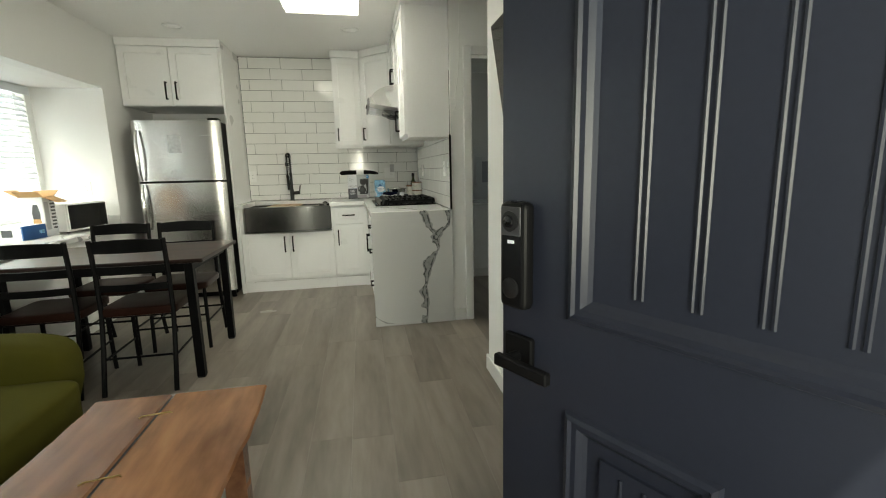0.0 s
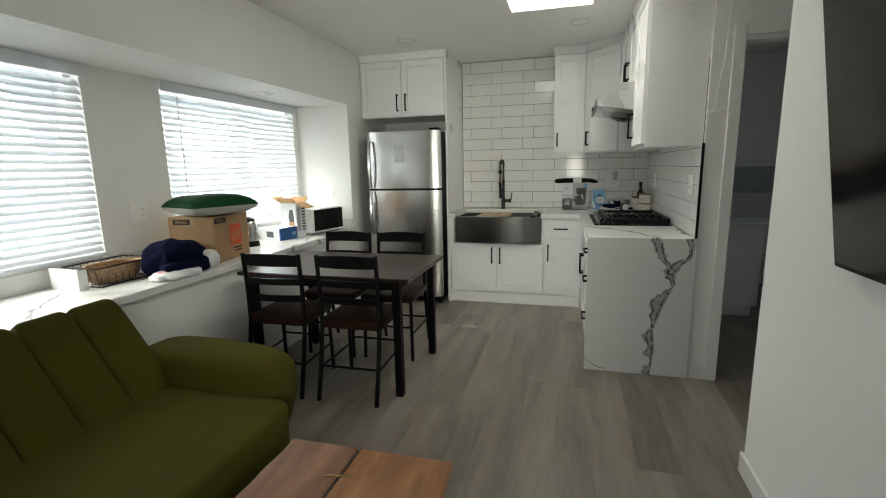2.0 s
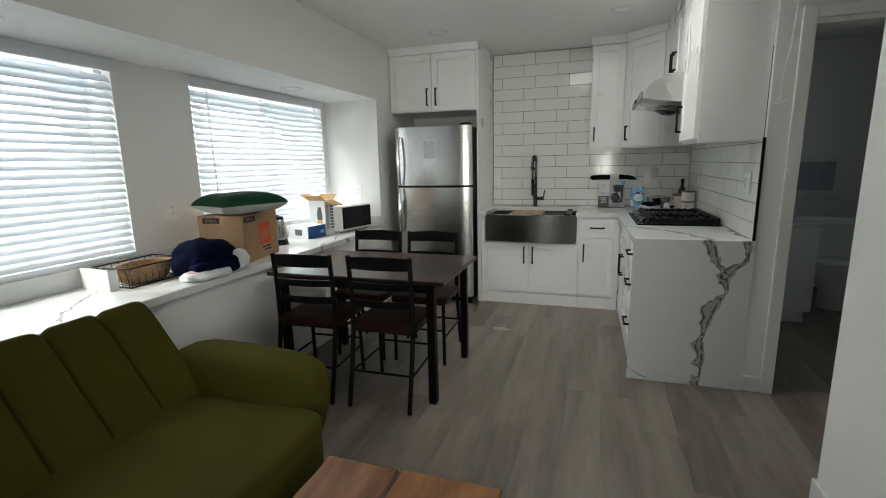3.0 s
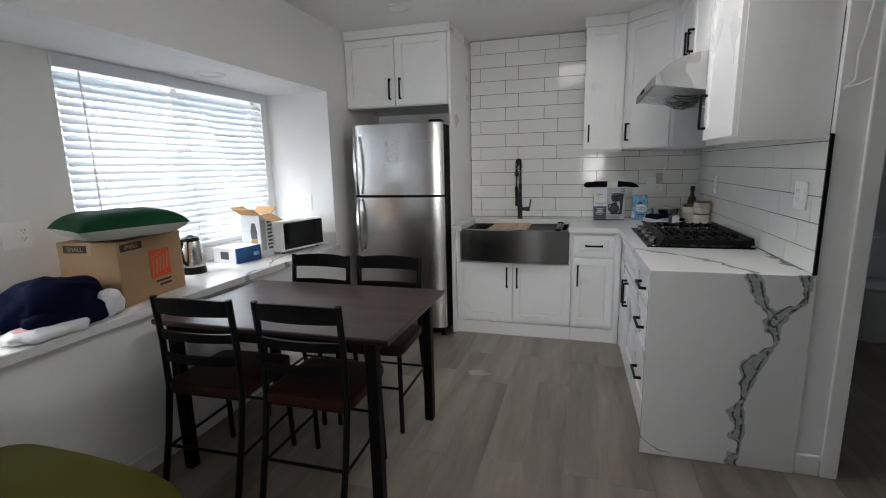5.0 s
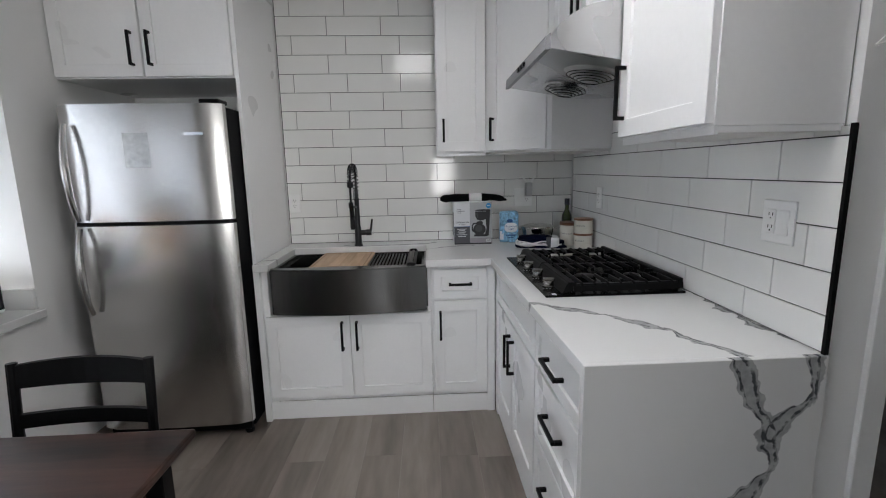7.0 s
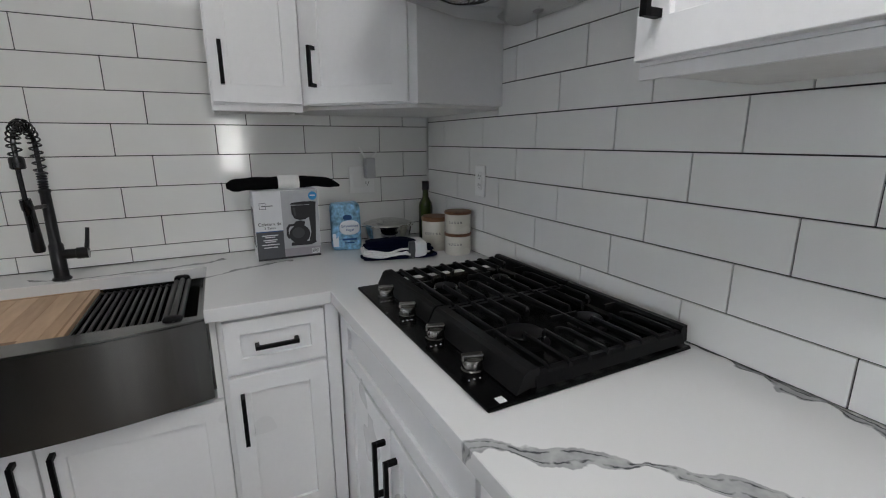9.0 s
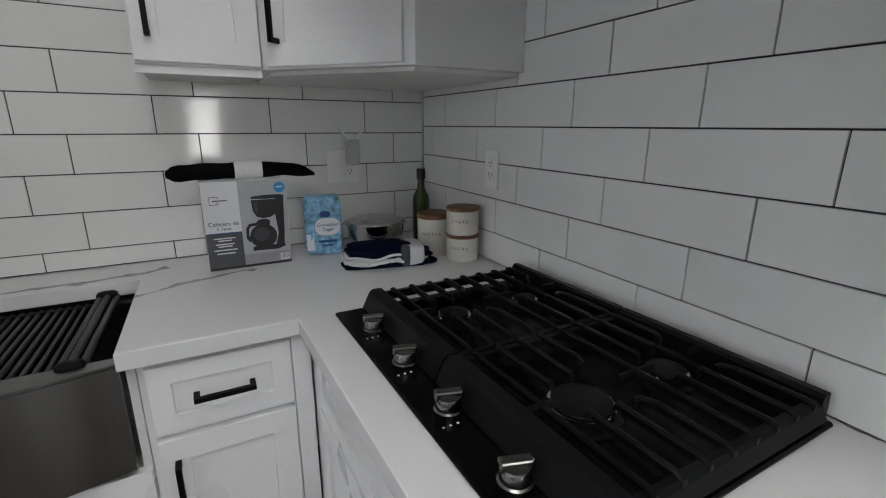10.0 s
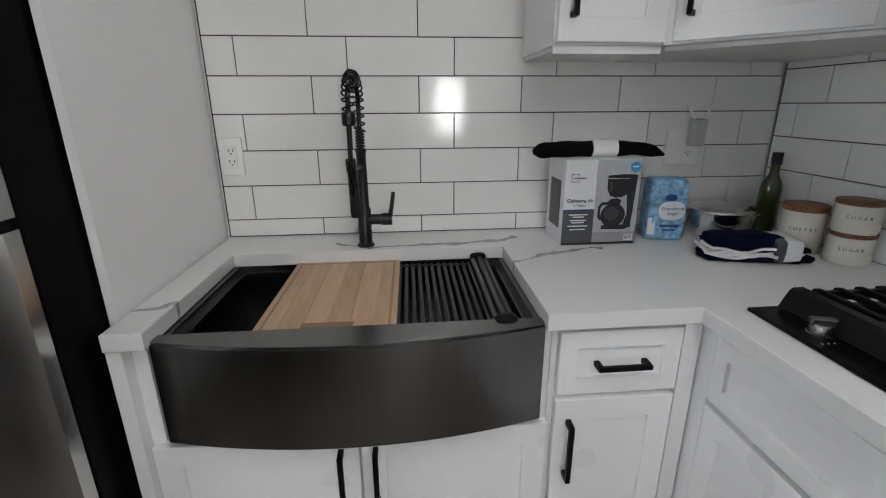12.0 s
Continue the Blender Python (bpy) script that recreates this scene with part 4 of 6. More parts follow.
for ya, yb, yc, end in ((-0.366, -0.003, -0.18, -1), (0.003, 0.366, 0.2, 1)):
    g = bmesh.new()
    # broad sloped skirts at the front, the back and the outer end; a low rail where the two grates meet
    prism(g, [(xa - 0.03, 0.012), (xa - 0.012, GZ - 0.006), (xa - 0.004, GZ), (xa + 0.018, GZ), (xa + 0.022, GZ - 0.005), (xa + 0.014, 0.022)], ya, yb, axis=1)
    prism(g, [(xb - 0.016, 0.02), (xb - 0.018, GZ - 0.003), (xb - 0.012, GZ + 0.003), (xb + 0.001, GZ + 0.003), (xb + 0.005, 0.02)], ya, yb, axis=1)
    yo, yi = (ya, yb) if end < 0 else (yb, ya)
    prism(g, [(yo + end * 0.008, 0.02), (yo, GZ - 0.014), (yo - end * 0.006, GZ - 0.008), (yo - end * 0.016, GZ - 0.008), (yo - end * 0.014, 0.026)], xa + 0.012, xb - 0.014, axis=0)
    prism(g, [(yi, GZ - 0.024), (yi, GZ - 0.009), (yi - end * -0.012, GZ - 0.009), (yi - end * -0.012, GZ - 0.024)], xa + 0.016, xb - 0.014, axis=0)
    for x in (xa + 0.012, xb - 0.02):
        for y in (ya + 0.012, yb - 0.024):
            box(g, x, y, 0.009, x + 0.012, y + 0.012, GZ - 0.012)
    for k in range(8):
        x = xa + 0.045 + k * 0.049
        if k in (0, 4):
            blade(g, [(x, ya, GZ - 0.005), (x, ya + 0.012, GZ), (x, yb - 0.012, GZ), (x, yb, GZ - 0.005)])
            continue
        for y0, sg in ((ya, 1), (yb, -1)):
            if k in (3, 7):
                e = yc - sg * 0.055
                blade(g, [(x, y0, GZ - 0.005), (x, y0 + sg * 0.012, GZ), (x, e - sg * 0.02, GZ), (x - 0.012, e, GZ), (x - 0.022, e + sg * 0.002, GZ - 0.002)])
            else:
                e = yc - sg * (0.038 if k in (1, 5) else 0.046)
                blade(g, [(x, y0, GZ - 0.005), (x, y0 + sg * 0.012, GZ), (x, e - sg * 0.014, GZ), (x + 0.004, e, GZ - 0.002), (x + 0.004, e + sg * 0.005, GZ - 0.012)])
    x4 = xa + 0.045 + 4 * 0.049
    for x0, x1 in ((xa + 0.016, -0.1), (x4 - 0.04, x4 + 0.04), (0.196, xb - 0.014)):
        blade(g, [(x0, yc, GZ - 0.001), (x1, yc, GZ - 0.001)])
    bmesh.ops.recalc_face_normals(g, faces=g.faces)
    part("grate", g, IRON, t, "black cast iron grate")
part("label", B(-0.242, -0.368, 0.009, -0.226, -0.35, 0.0098), PRINT_W, t, "small white sticker")

# ---- outlets and switches ----


def plate(m, w=0.072, gangs=("outlet",), label="white wall outlet plate"):
    """A wall plate facing local -y."""
    t = thing("wall_outlet", 0, 0, 0, label, "outlet", "wall outlets", rz=0.001)
    t.matrix_world = m
    TURNED.add(t.name)
    part("cover", B(-w / 2, -0.0062, -0.06, w / 2, 0, 0.06, 0.0025, segments=2), PLASTIC_W, t)
    for i, g in enumerate(gangs):
        x = (i - (len(gangs) - 1) / 2) * 0.048
        if g == "switch":
            part("rocker", B(x - 0.017, -0.009, -0.034, x + 0.017, -0.006, 0.034, 0.001), PLASTIC_W, t)
        else:
            f = part("receptacle", B(x - 0.017, -0.0085, -0.034, x + 0.017, -0.006, 0.034, 0.001), PLASTIC_W, t)
            for z in (-0.019, 0.016):
                bm = B(x - 0.008, -0.0092, z, x - 0.0058, -0.0085, z + 0.009)
                box(bm, x + 0.0058, -0.0092, z, x + 0.008, -0.0085, z + 0.009)
                box(bm, x - 0.002, -0.0092, z - 0.008, x + 0.002, -0.0085, z - 0.004)
                part("slot", bm, PRINT_K, f)
    return t


TB = 5.879
plate(pose(-0.785, TB - 0.001, 1.163))
plate(pose(0.735, TB - 0.001, 1.172), 0.118, ("switch", "outlet"), "white switch and outlet plate on the tiles")
plate(pose(along(1.071, 5.37), 5.37, 1.19, 0, 0, -91.1))
plate(pose(along(1.071, 4.03), 4.03, 1.205, 0, 0, -91.1), 0.118, ("outlet", "switch"), "white outlet and switch plate on the tiles")
plate(pose(along(BAY, 3.13), 3.13, 1.10, 0, 0, 88.9), 0.118, ("switch", "outlet"), "white switch plate between the windows")
plate(pose(-1.98, BAY_END - 0.001, 1.10))
t = thing("plug_in_repeater", 0.765, 5.862, 1.20, "grey plug-in device with two white aerials", "wall plug")
part("body", B(-0.022, -0.04, -0.02, 0.022, 0.006, 0.07, 0.004), mat("pale_grey_plastic", (0.5, 0.5, 0.51), 0.5), t)
for s in (-1, 1):
    part("aerial", tube(bmesh.new(), [(s * 0.016, -0.02, 0.068), (s * 0.045, -0.015, 0.115)], [0.005, 0.004], 8), PLASTIC_W, t)

# ---- things on the worktop ----
t = thing("coffee_maker_box", 0.373, 5.668, TOP, "white and black carton for a five-cup coffee maker", "box")
part("carton", B(-0.12, 0, 0, 0.12, 0.165, 0.268, 0.002), PRINT_W, t)
part("print_panel", B(-0.02, -0.0012, 0.04, 0.119, 0.0, 0.266), PRINT_GREY, t, "pale grey picture panel")
part("lower_strip", B(-0.02, -0.0013, 0.008, 0.119, 0.0, 0.04), mat("print_mauve", (0.32, 0.3, 0.33), 0.45), t)
part("base_strip", B(-0.119, -0.0014, 0.0005, 0.119, 0.0, 0.008), PRINT_K, t)
part("text_panel", B(-0.119, -0.0016, 0.008, -0.02, 0.0, 0.112), PRINT_DK, t, "dark text panel")
part("blue_stripe", B(-0.119, -0.002, 0.112, -0.02, 0.0, 0.115), PRINT_BLUE, t)
writing("title_print", "Cafetera de", 0.0178, PRINT_K, t, pose(-0.068, -0.0022, 0.142, 90))
writing("title_print", "5 Tazas", 0.0135, PRINT_DK, t, pose(-0.068, -0.0022, 0.127, 90))
for k, (a, c, hgt) in enumerate(((-0.1, -0.04, 0.1), (-0.088, -0.052, 0.093), (-0.096, -0.044, 0.082), (-0.09, -0.05, 0.075), (-0.102, -0.038, 0.064), (-0.095, -0.045, 0.053))):
    part("text_line", B(a, -0.0022, hgt - 0.0035, c, -0.001, hgt), PRINT_W, t)
bm = B(-0.1, -0.002, 0.2, -0.076, -0.001, 0.2015)
for a in ((-0.1, 0.2, -0.0985, 0.224), (-0.1, 0.2225, -0.076, 0.224), (-0.0775, 0.2, -0.076, 0.208), (-0.0775, 0.217, -0.076, 0.224), (-0.092, 0.2105, -0.052, 0.2135)):
    box(bm, a[0], -0.002, a[1], a[2], -0.001, a[3])
part("logo", bm, PRINT_DK, t)
part("round_sticker", lathe(bmesh.new(), [(0.0165, 0), (0.0165, 0.0018)], 24), mat("print_bright_blue", (0.03, 0.25, 0.55), 0.4), t, m=pose(0.099, -0.0005, 0.243, 90))
part("sticker_text", B(0.089, -0.0026, 0.2425, 0.108, -0.002, 0.2465), PRINT_W, t)


def oval(cx, cz, rx, rz, k=20):
    return [(cx + rx * math.cos(2 * math.pi * i / k), cz + rz * math.sin(2 * math.pi * i / k)) for i in range(k)]


bm = prism(bmesh.new(), [(0.074, 0.056), (0.1, 0.056), (0.104, 0.1), (0.108, 0.2), (0.11, 0.219), (0.086, 0.219), (0.08, 0.16), (0.086, 0.1)], -0.0019, 0.0, axis=1)
prism(bm, [(0.012, 0.212), (0.018, 0.219), (0.06, 0.222), (0.1, 0.221), (0.11, 0.216), (0.108, 0.211), (0.06, 0.209)], -0.0023, 0.0, axis=1)
prism(bm, [(0.014, 0.208), (0.016, 0.175), (0.026, 0.156), (0.045, 0.15), (0.066, 0.152), (0.08, 0.16), (0.086, 0.18), (0.086, 0.208)], -0.0021, 0.0, axis=1)
prism(bm, oval(0.041, 0.094, 0.04, 0.038), -0.0022, 0.0, axis=1)
prism(bm, [(0.026, 0.125), (0.06, 0.125), (0.064, 0.142), (0.05, 0.148), (0.03, 0.146), (0.022, 0.138)], -0.0022, 0.0, axis=1)
prism(bm, [(0.006, 0.05), (0.08, 0.048), (0.104, 0.056), (0.102, 0.064), (0.008, 0.063)], -0.002, 0.0, axis=1)
prism(bm, [(0.026, 0.137), (0.002, 0.136), (-0.008, 0.122), (-0.009, 0.092), (-0.002, 0.079), (0.006, 0.08), (0.004, 0.09), (-0.001, 0.098), (0.0, 0.118), (0.006, 0.127), (0.026, 0.128)], -0.0021, 0.0, axis=1)
part("coffee_maker_print", bm, PRINT_K, t)
SMOKE = mat("print_smoke_grey", (0.045, 0.046, 0.05), 0.4)
part("carafe_sheen", prism(bmesh.new(), oval(0.036, 0.1, 0.024, 0.022), -0.0025, -0.0022, axis=1), SMOKE, t)
bm = prism(bmesh.new(), [(0.02, 0.2), (0.03, 0.2), (0.032, 0.168), (0.025, 0.168)], -0.0025, -0.0021, axis=1)
part("hopper_sheen", bm, SMOKE, t)
part("barcode", B(0.085, -0.0022, 0.012, 0.113, -0.001, 0.032), PRINT_W, t)
for k in range(6):
    part("barcode_bar", B(0.088 + 0.004 * k, -0.0026, 0.016, 0.0895 + 0.004 * k, -0.002, 0.03), PRINT_K, t)
bm = B(-0.1212, 0.03, 0.05, -0.12, 0.13, 0.2)
part("side_print", bm, PRINT_DK, t)
t = thing("oven_mitts", 0.385, 5.745, TOP + 0.268, "rolled black cloth with a white paper band", "cloth")
axis_pts, girth = [], []
for i in range(25):
    u = i / 24
    axis_pts.append((-0.215 + 0.43 * u, 0.0, 0.024 - 0.022 * max(0.0, (u - 0.72) / 0.28) ** 2 - 0.006 * max(0.0, (0.2 - u) / 0.2)))
    girth.append((0.0245 - 0.008 * max(0.0, (u - 0.6) / 0.4) + 0.0012 * math.sin(31 * u)) * min(1.0, 0.35 + 12 * u, 0.3 + 9 * (1 - u)))
part("roll", tube(bmesh.new(), axis_pts, girth, 16), mat("black_cloth", (0.006, 0.006, 0.0065), 0.95, grain=250, bump=0.3, spec=0.05), t, smooth=True)
part("band", tube(bmesh.new(), [(-0.03, 0, 0.0245), (0.05, 0, 0.0245)], 0.0285, 20), PAPER, t, smooth=True)
t = thing("sugar_bag", 0.612, 5.725, TOP, "pale blue printed paper bag of granulated sugar", "bag", rz=-8)
part("bag", puff(bmesh.new(), 0, 0, 0.1, 0.122, 0.075, 0.2, 0.2, 32, 20, 0.03, 25, 5), PRINT_SKY, t, smooth=True)
part("label", puff(bmesh.new(), 0.012, -0.037, 0.098, 0.085, 0.01, 0.062, 0.8, 24, 10), PRINT_W, t, smooth=True)
part("logo", puff(bmesh.new(), 0.005, -0.0405, 0.142, 0.036, 0.006, 0.022, 0.7, 18, 8), PRINT_BLUE, t, smooth=True)
writing("title_print", "Granulated", 0.016, PRINT_BLUE, t, pose(0.012, -0.0422, 0.106, 90))
writing("title_print", "Sugar", 0.016, PRINT_BLUE, t, pose(0.014, -0.0422, 0.09, 90))
part("text_line", B(-0.02, -0.0395, 0.045, 0.04, -0.03, 0.053), PRINT_BLUE, t)
part("text_line", B(-0.01, -0.0395, 0.032, 0.03, -0.03, 0.037), PRINT_BLUE, t)
part("facts_panel", B(-0.058, -0.0375, 0.02, -0.035, -0.02, 0.075), PRINT_W, t)
t = thing("mixing_bowl", 0.795, 5.70, TOP, "shiny stainless steel mixing bowl with a domed lid", "bowl")
part("bowl", lathe(bmesh.new(), [(0.06, 0), (0.074, 0.004), (0.09, 0.03), (0.1, 0.07), (0.102, 0.092), (0.112, 0.096), (0.113, 0.1), (0.104, 0.1), (0.097, 0.09), (0.092, 0.05), (0.066, 0.012)], 40), mat("bowl_steel", (0.6, 0.6, 0.58), 0.12, 1.0, grain=30, vary=0.05, bump=0), t, smooth=True)
part("lid", lathe(bmesh.new(), [(0.103, 0.097), (0.101, 0.103), (0.085, 0.111), (0.05, 0.118), (0.02, 0.12)], 36), mat("lid_steel", (0.62, 0.62, 0.6), 0.2, 1.0, grain=30, vary=0.12, bump=0.25, blotch=18), t, "shiny domed lid", smooth=True)
t = thing("oil_bottle", 1.0, 5.75, TOP, "dark green glass olive oil bottle with black cap", "bottle")
part("glass", lathe(bmesh.new(), [(0.03, 0), (0.033, 0.006), (0.033, 0.15), (0.03, 0.17), (0.0145, 0.2), (0.0135, 0.238)], 24), mat("oil_in_glass", (0.03, 0.05, 0.004), 0.05, grain=10, vary=0.1, bump=0, coat=0.5), t, smooth=True)
part("cap", lathe(bmesh.new(), [(0.0165, 0.232), (0.0165, 0.268), (0.0155, 0.271)], 20), PLASTIC_B, t, smooth=True)


def canister(x, y, z, h, r, text, label):
    t = thing("canister", x, y, z, label, "canister", "ceramic canisters")
    part("pot", lathe(bmesh.new(), [(r * 0.93, 0), (r, 0.008), (r, h * 0.86), (r * 0.97, h * 0.875)], 36), CERAMIC, t, smooth=True)
    part("lid", lathe(bmesh.new(), [(r * 1.01, h * 0.875), (r * 1.03, h * 0.89), (r * 1.03, h * 0.985), (r * 0.99, h)], 36), LIDWOOD, t, "brown wooden lid", smooth=True)
    d = Vector((-0.1 - x, 4.2 - y, 0)).normalized()
    a = math.degrees(math.atan2(d.y, d.x))
    n = len(text)
    for i, ch in enumerate(text):
        ai = a + (i - (n - 1) / 2) * math.degrees(0.0125 / r)
        m = pose(0, 0, 0, 0, 0, ai + 90) @ pose(0, -r - 0.0003, h * 0.52, 90)
        writing("letter", ch, 0.0135, PRINT_DK, t, m)


canister(0.957, 5.555, TOP, 0.142, 0.057, "COFFEE", "cream ceramic coffee canister with wooden lid")
canister(1.004, 5.437, TOP, 0.088, 0.054, "SUGAR", "low cream ceramic sugar canister under another")
canister(1.004, 5.437, TOP + 0.0882, 0.088, 0.054, "SUGAR", "low cream ceramic sugar canister stacked on another")
t = thing("towel_pack", 0.765, 5.50, TOP, "folded navy kitchen towels with white stripe and paper band", "towels", rz=-12)
for k, (dx, w, d, h, m) in enumerate(((0.0, 0.285, 0.115, 0.018, NAVY), (-0.006, 0.27, 0.118, 0.012, WHITECLOTH), (0.012, 0.25, 0.104, 0.016, NAVY), (-0.022, 0.22, 0.11, 0.014, NAVY))):
    part("towel", puff(bmesh.new(), dx, -0.004 + 0.004 * k, 0.009 + 0.0125 * k, w, d, h, 0.35, 44, 10, 0.14, 26, k), m, t, smooth=True)
part("towel", puff(bmesh.new(), -0.03, 0.004, 0.058, 0.19, 0.1, 0.03, 0.6, 40, 12, 0.22, 24, 9), NAVY, t, "bunched top fold", smooth=True)
part("paper_band", puff(bmesh.new(), 0.07, 0, 0.033, 0.075, 0.124, 0.066, 0.3, 28, 12, 0.04, 20, 3), PRINT_W, t, smooth=True)
part("band_print", puff(bmesh.new(), 0.046, -0.001, 0.034, 0.03, 0.1255, 0.067, 0.3, 28, 12, 0.04, 20, 3), PRINT_DK, t, smooth=True)
for k, (z, y) in enumerate(((0.026, -0.06), (0.036, -0.058), (0.02, -0.061))):
    pts = [(-0.14 + 0.165 * i / 14 + 0.006 * k, y - 0.004 * math.sin(0.9 * i + k), z + 0.006 * math.sin(0.5 * i + 1.3 * k)) for i in range(15)]
    part("stripe", tube(bmesh.new(), [(-0.143 + 0.008 * k, 0.03, z + 0.01), (-0.146 + 0.008 * k, -0.02, z + 0.006)] + pts, 0.0042, 6), WHITECLOTH, t, "white woven stripe", smooth=True)

# ---- dining table and chairs ----
TX0, TX1, TY0, TY1, TZ = -1.64, -0.515, 3.188, 3.92, 0.728
t = thing("dining_table", (TX0 + TX1) / 2, (TY0 + TY1) / 2, 0, "dark brown wood dining table with black metal legs", "table")
hx, hy = (TX1 - TX0) / 2, (TY1 - TY0) / 2
part("tabletop", B(-hx, -hy, TZ - 0.024, hx, hy, TZ, 0.006, segments=2), TABLEWOOD, t)
for sx in (-1, 1):
    for sy in (-1, 1):
        x, y = sx * (hx - 0.085), sy * (hy - 0.04)
        part("leg", B(x - 0.023, y - 0.023, 0.008, x + 0.023, y + 0.023, TZ - 0.024, 0.003), BLACK, t)
for sy in (-1, 1):
    part("rail", B(-hx + 0.11, sy * (hy - 0.04) - 0.012, TZ - 0.075, hx - 0.11, sy * (hy - 0.04) + 0.012, TZ - 0.024), BLACK, t)
for sx in (-1, 1):
    part("rail", B(sx * (hx - 0.085) - 0.012, -hy + 0.065, TZ - 0.075, sx * (hx - 0.085) + 0.012, hy - 0.065, TZ - 0.024), BLACK, t)
    for sy in (-1, 1):
        part("foot", B(sx * (hx - 0.085) - 0.02, sy * (hy - 0.04) - 0.02, 0, sx * (hx - 0.085) + 0.02, sy * (hy - 0.04) + 0.02, 0.008), PLASTIC_B, t)


def dining_chair(x, y, rz):
    """A slat-back metal chair; its back posts stand at local y = 0, the seat reaches towards +y."""
    t = thing("dining_chair", x, y, 0, "black metal ladder-back chair with brown vinyl seat", "chair", "chairs round the table", rz=rz)
    for s in (-1, 1):
        bx = s * 0.182
        part("back_post", tube(bmesh.new(), [(bx, -0.095, 0), (bx, -0.035, 0.25), (bx, 0.0, 0.45), (bx, -0.002, 0.66), (bx, -0.02, 0.862)], 0.0135, 8), BLACK, t, smooth=True)
        part("front_leg", tube(bmesh.new(), [(s * 0.178, 0.335, 0), (s * 0.172, 0.32, 0.435)], 0.0125, 8), BLACK, t, smooth=True)
        part("side_stretcher", tube(bmesh.new(), [(bx, -0.05, 0.19), (s * 0.176, 0.33, 0.19)], 0.007, 6), BLACK, t)
    part("stretcher", tube(bmesh.new(), [(-0.182, -0.046, 0.20), (0.182, -0.046, 0.20)], 0.007, 6), BLACK, t)
    part("stretcher", tube(bmesh.new(), [(-0.176, 0.327, 0.24), (0.176, 0.327, 0.24)], 0.007, 6), BLACK, t)
    part("seat_frame", B(-0.185, -0.005, 0.42, 0.185, 0.335, 0.437, 0.004), BLACK, t)
    part("seat", puff(bmesh.new(), 0, 0.175, 0.452, 0.40, 0.38, 0.05, 0.22, 40, 10), VINYL, t, smooth=True)
    for z0, z1 in ((0.79, 0.855), (0.675, 0.715), (0.575, 0.612)):
        bm = bmesh.new()
        rows = []
        for i in range(11):
            u = -0.18 + 0.36 * i / 10
            dy = -0.022 * (1 - (u / 0.18) ** 2)
            ring = []
            for z, w in ((z0, -0.007), (z1, -0.007), (z1, 0.007), (z0, 0.007)):
                yb = -0.002 - 0.018 * max(0, (z - 0.66)) / 0.2
                ring.append(bm.verts.new((u, yb + dy + w, z + (0.01 * (1 - (u / 0.18) ** 2) if z == z1 and z1 > 0.8 else 0))))
            rows.append(ring)
        for a, c in zip(rows, rows[1:]):
            for j in range(4):
                bm.faces.new((a[j], a[(j + 1) % 4], c[(j + 1) % 4], c[j]))
        bm.faces.new(rows[0]), bm.faces.new(rows[-1][::-1])
        bmesh.ops.recalc_face_normals(bm, faces=bm.faces)
        part("back_slat", bm, BLACK, t)
    return t


first = dining_chair(-0.87, 3.163, 0.3)
for x, y, rz in ((-1.347, 3.148, 2.0), (-1.315, 4.03, 179), (-0.888, 4.05, 181)):
    copy_thing(first, pose(along(x, y), y, 0, 0, 0, rz))

# ---- sofa ----
SOFA_Y0, SOFA_Y1 = 0.62, 2.37
t = thing("sofa", -1.16, 1.5, 0, "olive green fabric sofa with channel-stitched back", "sofa")
n = 9
step = (SOFA_Y1 - SOFA_Y0) / n
lean = pose(0, 0, 0, 0, -36, 0)
for i in range(n):
    y = SOFA_Y0 + step * (i + 0.5) - 1.5
    part("back_channel", puff(bmesh.new(), 0, 0, 0, 0.15, step * 1.03, 0.57, 0.27, 32, 26, 0.012, 8, i), FABRIC, t, m=pose(-0.33, y, 0.545) @ lean, smooth=True)
part("back_shell", puff(bmesh.new(), 0, 0, 0, 0.09, SOFA_Y1 - SOFA_Y0, 0.5, 0.2, 40, 16), FABRIC, t, m=pose(-0.385, 0.0, 0.50) @ lean, smooth=True)
part("seat", puff(bmesh.new(), 0.08, (SOFA_Y0 + SOFA_Y1) / 2 - 1.5, 0.315, 0.76, SOFA_Y1 - SOFA_Y0, 0.23, 0.17, 56, 16, 0.008, 5), FABRIC, t, smooth=True)
for y, s in ((SOFA_Y1 + 0.08, 1), (SOFA_Y0 - 0.08, -1)):
    bm = puff(bmesh.new(), 0, 0, 0, 0.78, 0.235, 0.43, 0.4, 56, 28, 0.01, 5, s)
    for v in bm.verts:
        v.co.z -= 0.02 * max(0, v.co.x / 0.385) * (1 if v.co.z > 0 else 0)
        v.co.y += s * 0.03 * (v.co.z / 0.2)
        v.co.x -= 0.05 * max(0.0, -v.co.z / 0.2) * max(0.0, v.co.x / 0.385)
    part("armrest", bm, FABRIC, t, m=pose(-0.035, y - 1.5, 0.357), smooth=True)
for x in (-0.28, 0.33):
    for y in (SOFA_Y0 + 0.06, SOFA_Y1 - 0.06):
        part("leg", tube(bmesh.new(), [(x, y - 1.5, 0), (x - 0.01, y - 1.5, 0.23)], [0.016, 0.026], 10), SLAB2, t, smooth=True)

# ---- coffee table ----
CT = 0.415
t = thing("coffee_table", -0.28, 1.55, 0, "live-edge wood coffee table with a dark centre seam", "coffee table")


